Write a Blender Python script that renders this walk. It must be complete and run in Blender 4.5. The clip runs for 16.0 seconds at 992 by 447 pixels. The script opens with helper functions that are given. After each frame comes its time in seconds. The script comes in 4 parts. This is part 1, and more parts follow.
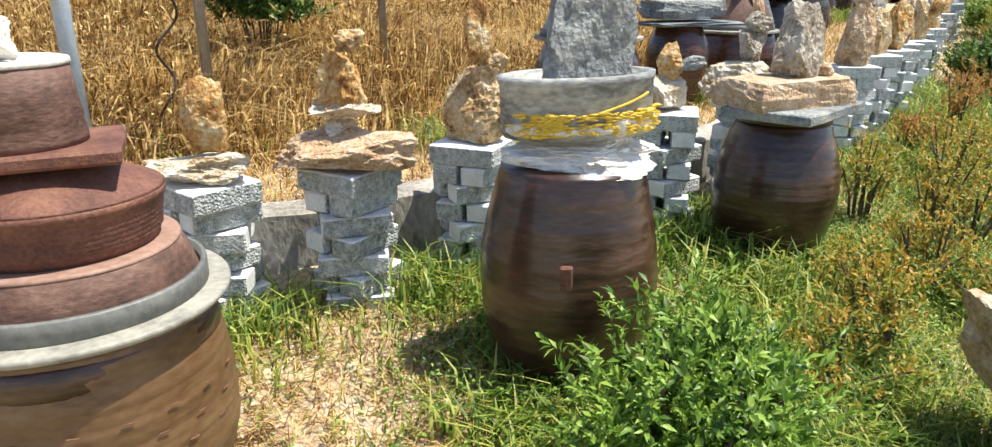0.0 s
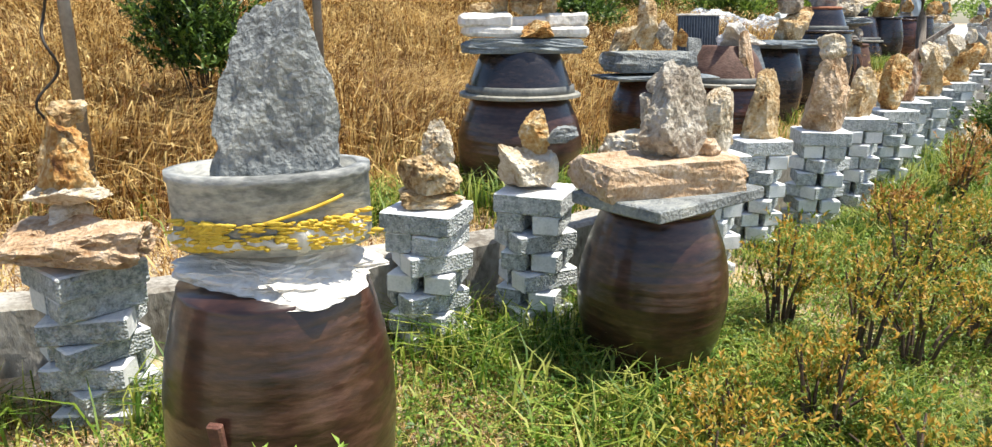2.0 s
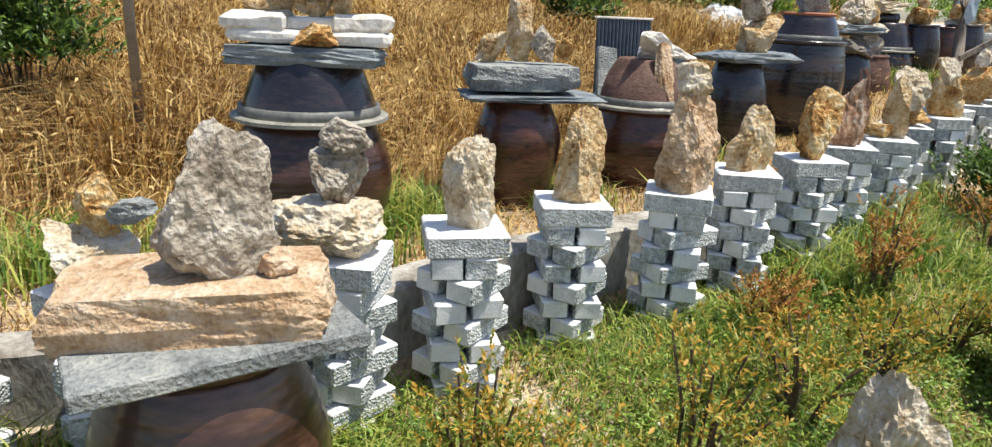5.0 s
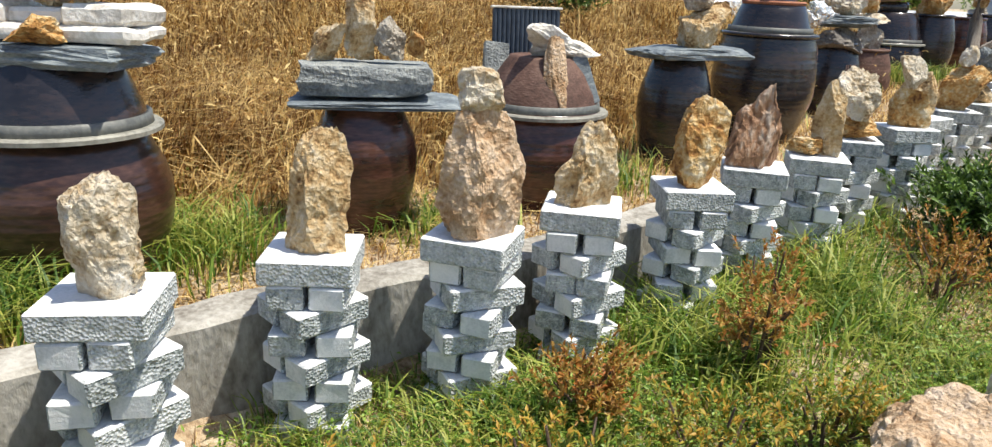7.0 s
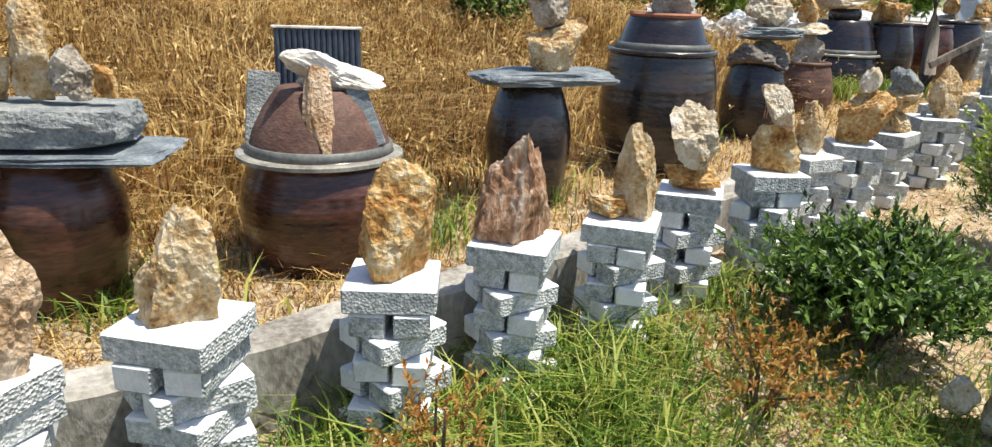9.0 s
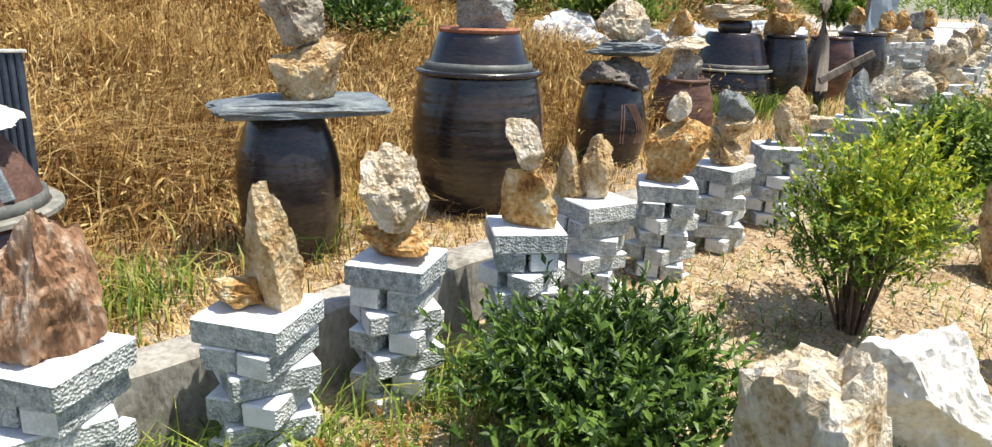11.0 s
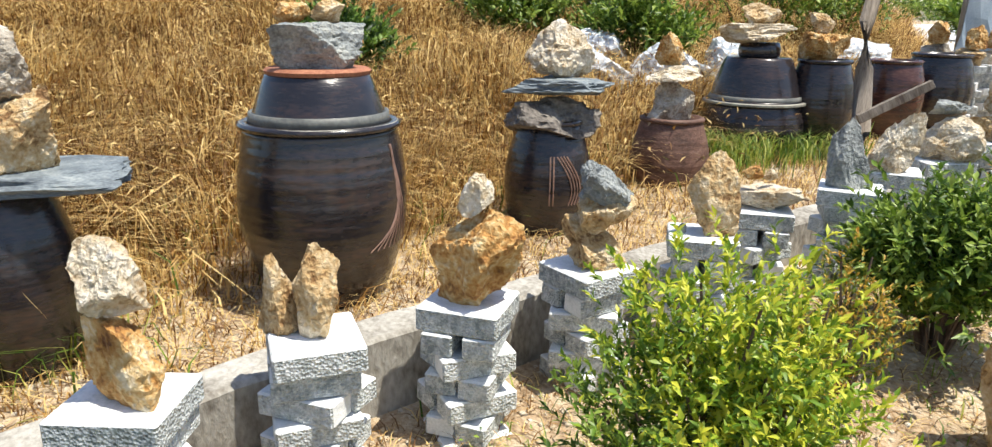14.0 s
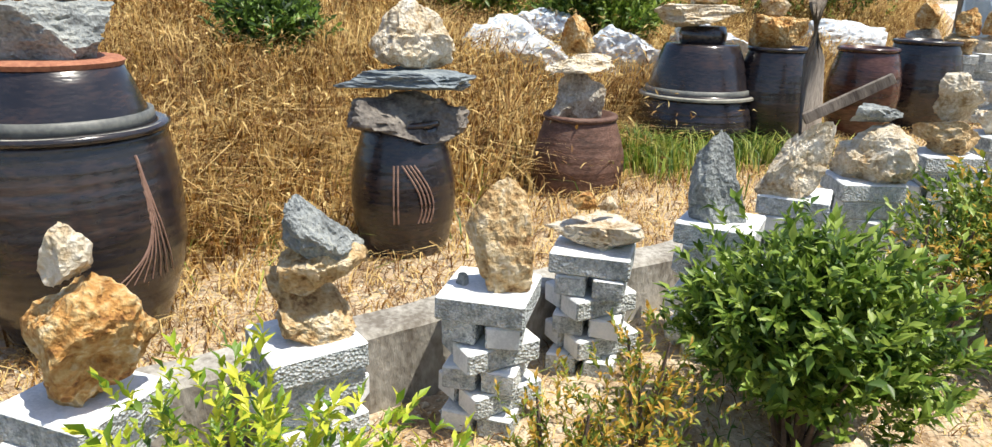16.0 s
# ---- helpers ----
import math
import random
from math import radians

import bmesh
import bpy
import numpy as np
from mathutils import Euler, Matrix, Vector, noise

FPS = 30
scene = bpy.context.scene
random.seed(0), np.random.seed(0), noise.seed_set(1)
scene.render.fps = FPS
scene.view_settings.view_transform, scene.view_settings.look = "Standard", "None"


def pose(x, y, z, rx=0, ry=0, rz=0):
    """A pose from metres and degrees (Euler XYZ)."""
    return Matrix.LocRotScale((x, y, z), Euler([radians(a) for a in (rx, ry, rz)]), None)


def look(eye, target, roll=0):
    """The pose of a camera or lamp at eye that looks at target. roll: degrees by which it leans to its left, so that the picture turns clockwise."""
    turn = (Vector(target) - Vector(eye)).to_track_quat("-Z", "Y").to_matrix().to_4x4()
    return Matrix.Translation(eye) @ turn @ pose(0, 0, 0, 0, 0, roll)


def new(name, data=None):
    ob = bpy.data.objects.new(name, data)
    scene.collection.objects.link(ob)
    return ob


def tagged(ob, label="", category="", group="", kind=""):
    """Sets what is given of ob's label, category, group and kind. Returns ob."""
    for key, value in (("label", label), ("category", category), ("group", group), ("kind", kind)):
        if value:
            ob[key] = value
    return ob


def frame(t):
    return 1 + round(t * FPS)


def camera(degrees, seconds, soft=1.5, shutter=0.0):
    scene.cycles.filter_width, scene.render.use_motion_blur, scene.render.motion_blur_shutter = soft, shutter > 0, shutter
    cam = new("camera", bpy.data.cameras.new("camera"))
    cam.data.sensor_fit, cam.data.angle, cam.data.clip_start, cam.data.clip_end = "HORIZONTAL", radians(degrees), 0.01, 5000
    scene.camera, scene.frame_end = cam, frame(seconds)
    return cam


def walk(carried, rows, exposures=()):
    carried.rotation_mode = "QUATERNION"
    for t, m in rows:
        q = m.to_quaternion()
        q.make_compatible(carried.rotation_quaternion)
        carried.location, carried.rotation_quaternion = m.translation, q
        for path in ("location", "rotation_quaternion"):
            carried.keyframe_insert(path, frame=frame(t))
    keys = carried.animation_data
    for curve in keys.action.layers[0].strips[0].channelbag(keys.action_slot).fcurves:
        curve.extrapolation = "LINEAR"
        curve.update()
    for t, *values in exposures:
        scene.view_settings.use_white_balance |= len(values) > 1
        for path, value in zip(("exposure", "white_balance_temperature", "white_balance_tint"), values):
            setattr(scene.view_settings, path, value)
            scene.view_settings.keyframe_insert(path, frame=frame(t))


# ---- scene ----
cam = camera(69.0, 16.0, 1.3)
METRES, EYE, TILT, LEAN, TURN = 8.4, 1.0, -18.5, 0.0, 0.0
ROWS = [
    (0.0, 0.0, 0.0, 0.0, 0.0, 0.0, -0.0),
    (0.5, 0.0225, 0.0112, 0.0052, 1.53, 1.14, -0.25),
    (1.0, 0.0517, 0.0217, 0.0116, 3.75, 1.4, -0.5),
    (1.5, 0.0729, 0.0381, 0.0171, 5.3, 2.49, -0.96),
    (2.0, 0.0949, 0.0553, 0.0253, 5.51, 2.84, -1.9),
    (2.5, 0.1217, 0.0726, 0.0314, 6.5, 2.76, -2.49),
    (3.0, 0.144, 0.0886, 0.0394, 7.17, 2.93, -2.79),
    (3.5, 0.1619, 0.1108, 0.0505, 8.38, 3.62, -4.78),
    (5.8, 0.2503, 0.1958, 0.0883, 10.917, 0.262, -5.266),
    (6.0, 0.2583, 0.2043, 0.0877, 11.06, 0.42, -5.05),
    (6.5, 0.282, 0.2276, 0.1003, 11.6, 0.1, -6.02),
    (7.0, 0.3007, 0.2558, 0.1107, 12.99, -0.07, -6.88),
    (7.5, 0.3193, 0.2799, 0.124, 13.45, 0.1, -7.01),
    (8.0, 0.3495, 0.3051, 0.133, 14.32, 0.07, -7.11),
    (8.5, 0.3726, 0.3297, 0.1405, 14.51, 0.05, -6.89),
    (9.0, 0.3926, 0.3562, 0.1552, 14.08, 0.03, -6.78),
    (9.5, 0.4165, 0.3785, 0.162, 13.11, 0.29, -6.43),
    (10.0, 0.44, 0.3988, 0.1737, 12.81, 0.61, -6.59),
    (10.2, 0.4477, 0.4106, 0.1753, 12.714, 1.1, -6.45),
    (12.3, 0.5211, 0.5118, 0.2205, 10.698, 1.091, -5.426),
    (12.5, 0.5245, 0.5227, 0.2255, 11.76, 1.2, -5.3),
    (13.0, 0.5394, 0.5428, 0.232, 15.02, 1.26, -5.23),
    (13.5, 0.562, 0.5613, 0.2405, 19.87, 1.1, -5.68),
    (14.0, 0.5783, 0.5884, 0.2489, 20.77, 1.03, -7.62),
    (14.5, 0.5884, 0.6132, 0.2607, 21.34, 0.79, -8.64),
    (15.0, 0.6029, 0.6326, 0.2665, 21.58, 0.43, -8.65),
    (15.5, 0.6234, 0.6583, 0.2763, 22.29, -0.4, -8.41),
    (16.0, 0.6377, 0.6901, 0.2848, 22.88, -0.92, -8.62),
]
walk(cam, [(t, pose(0, 0, EYE, TILT, LEAN, TURN) @ pose(METRES * x, METRES * y, METRES * z, 90 + pitch, roll, yaw)) for t, x, y, z, yaw, pitch, roll in ROWS], exposures=((0.0, 0.68), (3.0, 0.52), (6.0, 0.32), (10.0, 0.42), (16.0, 0.5)))


# ---- light ----
SUN_AZ, SUN_EL = radians(84), radians(70)      # compass turn from +y towards +x, and height
world = bpy.data.worlds.new("sky")
scene.world = world
world.use_nodes = True
sky = world.node_tree.nodes.new("ShaderNodeTexSky")
sky.sky_type, sky.sun_disc, sky.sun_elevation, sky.sun_rotation = "NISHITA", False, SUN_EL, SUN_AZ
background = world.node_tree.nodes["Background"]
background.inputs[1].default_value = 0.12
world.node_tree.links.new(sky.outputs[0], background.inputs[0])
sun = new("sun", bpy.data.lights.new("sun", "SUN"))
sun.data.energy, sun.data.angle, sun.data.color = 5.0, radians(0.55), (1.0, 0.945, 0.83)
to_sun = Vector((math.sin(SUN_AZ) * math.cos(SUN_EL), math.cos(SUN_AZ) * math.cos(SUN_EL), math.sin(SUN_EL)))
sun.matrix_world = look(to_sun * 30, (0, 0, 0))


# ---- materials ----
def material(name, colors, scale=6.0, rough=0.8, bump=0.3, fine=60.0, stretch=(1, 1, 1), pits=0.0, spread=0.0, metal=0.0, island=False, coat=0.0, relief_depth=0.02, thin=0.0):
    """A surface whose colour wanders between the given ones at a large and a fine scale, with relief."""
    m = bpy.data.materials.new(name)
    m.use_nodes = True
    nodes, link = m.node_tree.nodes, m.node_tree.links.new
    shader = nodes["Principled BSDF"]
    where = nodes.new("ShaderNodeTexCoord")
    mapping = nodes.new("ShaderNodeMapping")
    mapping.inputs["Scale"].default_value = stretch
    info = nodes.new("ShaderNodeObjectInfo")
    shift = nodes.new("ShaderNodeVectorMath")
    shift.operation = "MULTIPLY_ADD"
    shift.inputs[1].default_value, shift.inputs[2].default_value = (7.0, 5.0, 9.0), (0, 0, 0)
    add = nodes.new("ShaderNodeVectorMath")
    link(info.outputs["Random"], shift.inputs[0])
    link(where.outputs["Object"], add.inputs[0])
    link(shift.outputs[0], add.inputs[1])
    link(add.outputs[0], mapping.inputs[0])
    big = nodes.new("ShaderNodeTexNoise")
    big.inputs["Scale"].default_value, big.inputs["Detail"].default_value, big.inputs["Roughness"].default_value = scale, 8, 0.62
    small = nodes.new("ShaderNodeTexNoise")
    small.inputs["Scale"].default_value, small.inputs["Detail"].default_value = fine, 6
    link(mapping.outputs[0], big.inputs["Vector"])
    link(mapping.outputs[0], small.inputs["Vector"])
    mix = nodes.new("ShaderNodeMath")
    mix.operation = "MULTIPLY_ADD"
    mix.inputs[1].default_value = 0.35
    link(small.outputs[0], mix.inputs[0])
    scaled = nodes.new("ShaderNodeMath")
    scaled.operation = "MULTIPLY"
    scaled.inputs[1].default_value = 0.65
    link(big.outputs[0], scaled.inputs[0])
    link(scaled.outputs[0], mix.inputs[2])
    factor = mix.outputs[0]
    if spread:
        rnd = nodes.new("ShaderNodeNewGeometry").outputs["Random Per Island"] if island else info.outputs["Random"]
        more = nodes.new("ShaderNodeMath")
        more.operation = "MULTIPLY_ADD"
        more.inputs[1].default_value = spread
        link(rnd, more.inputs[0])
        less = nodes.new("ShaderNodeMath")
        less.operation = "SUBTRACT"
        less.inputs[1].default_value = spread / 2
        link(factor, less.inputs[0])
        link(less.outputs[0], more.inputs[2])
        factor = more.outputs[0]
    ramp = nodes.new("ShaderNodeValToRGB")
    stops = ramp.color_ramp.elements
    while len(stops) < len(colors):
        stops.new(0.5)
    for i, color in enumerate(colors):
        stops[i].position = 0.37 + 0.26 * i / max(1, len(colors) - 1)
        stops[i].color = (*color, 1)
    link(factor, ramp.inputs[0])
    link(ramp.outputs[0], shader.inputs["Base Color"])
    shader.inputs["Roughness"].default_value, shader.inputs["Metallic"].default_value = rough, metal
    shader.inputs["Coat Weight"].default_value = coat
    shader.inputs["Coat Roughness"].default_value = 0.105
    height = mix.outputs[0]
    if pits:
        cells = nodes.new("ShaderNodeTexVoronoi")
        cells.inputs["Scale"].default_value = pits
        link(mapping.outputs[0], cells.inputs["Vector"])
        both = nodes.new("ShaderNodeMath")
        link(cells.outputs["Distance"], both.inputs[0])
        link(mix.outputs[0], both.inputs[1])
        height = both.outputs[0]
    if bump:
        relief = nodes.new("ShaderNodeBump")
        relief.inputs["Strength"].default_value, relief.inputs["Distance"].default_value = min(bump, 1.0), relief_depth
        link(height, relief.inputs["Height"])
        link(relief.outputs[0], shader.inputs["Normal"])
    if thin:
        through_leaf = nodes.new("ShaderNodeBsdfTranslucent")
        link(ramp.outputs[0], through_leaf.inputs[0])
        blend = nodes.new("ShaderNodeMixShader")
        blend.inputs[0].default_value = thin
        link(shader.outputs[0], blend.inputs[1])
        link(through_leaf.outputs[0], blend.inputs[2])
        link(blend.outputs[0], nodes["Material Output"].inputs[0])
    return m


MATS = {
    "tan": material("tan_stone", [(0.2, 0.1, 0.035), (0.5, 0.33, 0.15), (0.62, 0.48, 0.29), (0.76, 0.66, 0.5)], 13, 0.9, 1.0, 75, relief_depth=0.05),
    "pale": material("pale_stone", [(0.34, 0.22, 0.1), (0.58, 0.47, 0.32), (0.69, 0.61, 0.48), (0.8, 0.75, 0.66)], 13, 0.9, 1.0, 75, relief_depth=0.05),
    "ochre": material("ochre_stone", [(0.18, 0.07, 0.02), (0.46, 0.23, 0.06), (0.6, 0.41, 0.18), (0.75, 0.64, 0.45)], 12, 0.88, 1.0, 65, relief_depth=0.05),
    "rust": material("rusty_stone", [(0.13, 0.06, 0.03), (0.36, 0.2, 0.11), (0.62, 0.52, 0.42)], 12, 0.85, 1.0, 50, (1, 1, 0.4), relief_depth=0.05),
    "pink": material("pinkish_stone", [(0.36, 0.2, 0.09), (0.58, 0.41, 0.26), (0.72, 0.58, 0.44)], 11, 0.9, 1.0, 80, relief_depth=0.05),
    "grey": material("grey_stone", [(0.13, 0.14, 0.14), (0.26, 0.28, 0.28), (0.42, 0.43, 0.4)], 10, 0.9, 1.0, 90, relief_depth=0.04),
    "greytan": material("grey_tan_stone", [(0.17, 0.13, 0.09), (0.4, 0.35, 0.28), (0.58, 0.54, 0.47)], 10, 0.9, 1.0, 70, relief_depth=0.05),
    "slate": material("slate", [(0.07, 0.085, 0.1), (0.16, 0.19, 0.21), (0.3, 0.33, 0.33)], 8, 0.7, 0.5, 70, (1, 1, 4)),
    "dark": material("dark_stone", [(0.06, 0.05, 0.045), (0.16, 0.14, 0.12), (0.27, 0.24, 0.2)], 9, 0.85, 0.8, 60),
    "white": material("white_stone", [(0.5, 0.46, 0.4), (0.75, 0.72, 0.66), (0.84, 0.82, 0.78)], 9, 0.9, 0.7, 60),
}
# Speckled split faces, coloured darker to deepen the shade of sides against sunlit tops.
PAVER_ROUGH_SHADED = material("split_paver_shaded", [(0.27, 0.3, 0.3), (0.52, 0.55, 0.55), (0.76, 0.78, 0.78)], 45, 0.95, 0.7, 160, pits=125, spread=0.12, relief_depth=0.015)
PAVER_TOP = material("smooth_paver", [(0.6, 0.62, 0.62), (0.76, 0.77, 0.77), (0.84, 0.84, 0.84)], 14, 0.9, 0.25, 130, spread=0.1)
CONCRETE = material("weathered_concrete", [(0.16, 0.14, 0.115), (0.34, 0.32, 0.28), (0.5, 0.475, 0.43)], 5, 0.95, 0.8, 55, (1, 1, 0.5))
YARD = material("yard_concrete", [(0.5, 0.5, 0.5), (0.6, 0.6, 0.6)], 0.6, 0.9, 0.1, 8)
GLAZE = {
    "brown": material("brown_glaze", [(0.016, 0.008, 0.006), (0.05, 0.022, 0.014), (0.105, 0.052, 0.034)], 3.5, 0.3, 0.2, 26, (1, 1, 3.5), coat=0.35),
    "dark": material("dark_glaze", [(0.012, 0.011, 0.014), (0.024, 0.02, 0.022), (0.05, 0.031, 0.026)], 3, 0.24, 0.2, 24, (1, 1, 4), coat=0.4),
    "red": material("red_brown_glaze", [(0.02, 0.009, 0.007), (0.07, 0.026, 0.016), (0.13, 0.055, 0.035)], 3.5, 0.26, 0.2, 26, (1, 1, 4), coat=0.35),
    "olive": material("olive_brown_glaze", [(0.08, 0.04, 0.018), (0.15, 0.08, 0.036), (0.2, 0.12, 0.06)], 3, 0.42, 0.12, 35, (1, 1, 2.5)),
    "matt": material("matt_brown_clay", [(0.06, 0.03, 0.02), (0.12, 0.06, 0.042), (0.19, 0.11, 0.08)], 8, 0.7, 0.35, 60, (1, 1, 2)),
}
COLLAR = material("dark_grey_collar", [(0.08, 0.085, 0.082), (0.14, 0.145, 0.135), (0.2, 0.2, 0.18)], 10, 0.5, 0.2, 60)
RIM = material("grey_rim", [(0.16, 0.155, 0.13), (0.27, 0.26, 0.22), (0.37, 0.36, 0.3)], 10, 0.55, 0.2, 60)
CLAY = material("bare_red_clay", [(0.25, 0.09, 0.05), (0.42, 0.18, 0.1)], 20, 0.85, 0.3, 80)
RUST = material("rusted_iron", [(0.08, 0.03, 0.02), (0.15, 0.06, 0.04), (0.22, 0.1, 0.06)], 10, 0.75, 0.4, 120)
PLATE = material("grey_glazed_tray", [(0.13, 0.14, 0.14), (0.3, 0.31, 0.3), (0.48, 0.48, 0.45)], 5, 0.55, 0.35, 40, (1, 1, 2.5))
CREAM = material("cream_slip", [(0.5, 0.47, 0.4), (0.75, 0.72, 0.65)], 20, 0.6, 0.5, 60)
YELLOW = material("yellow_slip", [(0.6, 0.38, 0.03), (0.78, 0.55, 0.06)], 30, 0.5, 0.4, 60)
STEEL = material("galvanised_steel", [(0.2, 0.19, 0.18), (0.3, 0.29, 0.27)], 8, 0.5, 0.1, 80, metal=0.6)
BLUEPAINT = material("pale_blue_paint", [(0.3, 0.38, 0.45), (0.42, 0.5, 0.56)], 8, 0.5, 0.1, 80)
WIRE = material("dark_wire", [(0.02, 0.02, 0.02), (0.05, 0.04, 0.03)], 20, 0.6)
BLUETILE = material("blue_black_sheet", [(0.02, 0.03, 0.05), (0.06, 0.08, 0.11)], 10, 0.4, 0.1, 60)
WOOD = material("weathered_wood", [(0.08, 0.06, 0.05), (0.19, 0.16, 0.13), (0.3, 0.26, 0.22)], 6, 0.9, 0.7, 50, (4, 4, 0.4))
WRAP = material("crumpled_silver_wrap", [(0.3, 0.35, 0.4), (0.6, 0.64, 0.68), (0.8, 0.82, 0.84)], 14, 0.35, 1.0, 40)
BARK = material("twig_bark", [(0.07, 0.045, 0.03), (0.16, 0.11, 0.08)], 20, 0.9, 0.4, 90)
LINE = material("pale_scratched_line", [(0.24, 0.14, 0.1), (0.34, 0.21, 0.16)], 30, 0.6, 0.1)
GREEN = material("grass_green", [(0.07, 0.15, 0.012), (0.2, 0.3, 0.03), (0.44, 0.46, 0.1)], 3, 0.55, 0, 20, spread=0.5, island=True, thin=0.36)
STRAW = material("dry_straw", [(0.16, 0.075, 0.018), (0.44, 0.25, 0.065), (0.8, 0.6, 0.26)], 1.2, 0.75, 0, 12, spread=0.62, island=True, thin=0.36)
SOIL = material("dry_soil", [(0.2, 0.13, 0.07), (0.4, 0.29, 0.18), (0.52, 0.42, 0.29), (0.64, 0.55, 0.42)], 5, 0.98, 1.0, 60, relief_depth=0.04)
LEAVES = {
    "fresh": material("fresh_leaves", [(0.07, 0.15, 0.016), (0.17, 0.3, 0.035), (0.32, 0.46, 0.08)], 4, 0.45, 0, 30, spread=0.5, island=True, thin=0.36),
    "deep": material("deep_green_leaves", [(0.03, 0.065, 0.014), (0.085, 0.16, 0.025), (0.18, 0.29, 0.05)], 4, 0.45, 0, 30, spread=0.5, island=True, thin=0.36),
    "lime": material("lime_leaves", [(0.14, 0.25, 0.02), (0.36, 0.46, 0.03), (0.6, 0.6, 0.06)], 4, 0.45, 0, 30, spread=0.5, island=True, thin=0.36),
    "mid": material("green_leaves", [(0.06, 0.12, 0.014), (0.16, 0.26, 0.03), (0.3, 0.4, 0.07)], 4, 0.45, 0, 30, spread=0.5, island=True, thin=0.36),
    "rusty": material("rust_olive_leaves", [(0.14, 0.2, 0.025), (0.33, 0.33, 0.04), (0.55, 0.33, 0.05)], 5, 0.55, 0, 30, spread=0.6, island=True, thin=0.36),
    "red": material("red_brown_leaves", [(0.26, 0.15, 0.025), (0.5, 0.17, 0.04), (0.45, 0.28, 0.06)], 5, 0.55, 0, 30, spread=0.6, island=True, thin=0.36),
}


# ---- helpers for meshes ----
def finish(name, bm, mat, smooth=False):
    mesh = bpy.data.meshes.new(name)
    bm.to_mesh(mesh)
    bm.free()
    for one in (mat if isinstance(mat, (list, tuple)) else [mat]):
        mesh.materials.append(one)
    if smooth:
        mesh.shade_smooth()
    return mesh


def part(name, bm, mat, parent, label="", smooth=False):
    ob = new(name, finish(name, bm, mat, smooth))
    ob.parent = parent
    return tagged(ob, label)


def arrays(name, verts, faces, mat):
    """A mesh from numpy arrays; all faces have the same number of corners."""
    mesh = bpy.data.meshes.new(name)
    n, k = faces.shape
    mesh.vertices.add(len(verts))
    mesh.vertices.foreach_set("co", verts.astype(np.float32).ravel())
    mesh.loops.add(n * k)
    mesh.loops.foreach_set("vertex_index", faces.astype(np.int32).ravel())
    mesh.polygons.add(n)
    mesh.polygons.foreach_set("loop_start", np.arange(0, n * k, k, dtype=np.int32))
    mesh.polygons.foreach_set("loop_total", np.full(n, k, dtype=np.int32))
    mesh.update(calc_edges=True)
    mesh.materials.append(mat)
    return mesh


def lathe(profile, segments=48, wobble=0.0, seed=0):
    """A turned shape from (radius, height) pairs."""
    bm = bmesh.new()
    rings = []
    for r, z in profile:
        ring = []
        for i in range(segments):
            a = 2 * math.pi * i / segments
            k = 1 + wobble * noise.noise(Vector((math.cos(a) * 1.3, math.sin(a) * 1.3 + seed, z * 4)))
            ring.append(bm.verts.new((r * k * math.cos(a), r * k * math.sin(a), z)))
        rings.append(ring)
    for a, b in zip(rings, rings[1:]):
        for i in range(segments):
            j = (i + 1) % segments
            bm.faces.new((a[i], a[j], b[j], b[i]))
    bm.faces.new(list(reversed(rings[0])))
    bm.faces.new(rings[-1])
    return bm


def box(w, d, h, bevel=0.004, rough=0.0, seed=0, cuts=0):
    """A worn box standing on z = 0."""
    bm = bmesh.new()
    bmesh.ops.create_cube(bm, size=1, matrix=Matrix.Translation((0, 0, h / 2)) @ Matrix.Diagonal((w, d, h, 1)))
    if bevel:
        bmesh.ops.bevel(bm, geom=bm.edges[:], offset=bevel, segments=1, affect="EDGES")
    if cuts:
        bmesh.ops.subdivide_edges(bm, edges=[e for e in bm.edges if e.calc_length() > 0.03], cuts=cuts, use_grid_fill=True)
    if rough:
        for v in bm.verts:
            v.co += rough * noise.noise_vector(v.co * 9 + Vector((seed, seed * 2, 0)))
    return bm


def tube(points, radius, sides=8):
    bm = bmesh.new()
    rings = []
    for i, p in enumerate(points):
        p = Vector(p)
        way = Vector(points[min(i + 1, len(points) - 1)]) - Vector(points[max(i - 1, 0)])
        q = way.to_track_quat("Z", "Y")
        r = radius if not isinstance(radius, (list, tuple)) else radius[0] + (radius[1] - radius[0]) * i / (len(points) - 1)
        rings.append([bm.verts.new(p + q @ Vector((r * math.cos(2 * math.pi * k / sides), r * math.sin(2 * math.pi * k / sides), 0))) for k in range(sides)])
    for a, b in zip(rings, rings[1:]):
        for k in range(sides):
            bm.faces.new((a[k], a[(k + 1) % sides], b[(k + 1) % sides], b[k]))
    bm.faces.new(list(reversed(rings[0])))
    bm.faces.new(rings[-1])
    return bm


# ---- lie of the land ----
ROW_X = np.array([-4.5, -2.4, -0.85, -0.45, -0.08, 0.354, 0.693, 1.14, 1.38, 1.657, 2.02, 2.281, 2.604, 2.839, 3.12, 3.328, 3.62, 3.81, 4.07, 4.32, 4.62, 4.797, 5.126, 5.32, 5.541, 6.6, 8.0])
ROW_Y = np.array([1.2, 1.6, 2.04, 2.2, 2.457, 2.706, 2.893, 3.2, 3.514, 3.9, 4.167, 4.454, 4.858, 5.218, 5.559, 5.962, 6.32, 6.727, 7.09, 7.48, 7.87, 8.248, 8.6, 8.951, 9.3, 11.6, 15.0])
FRONT_Z = np.interp(ROW_Y, [1.2, 3.9, 4.5, 6.0, 7.1, 8.5, 9.3, 12, 15], [0.0, 0.03, 0.09, 0.17, 0.24, 0.34, 0.39, 0.5, 0.55])
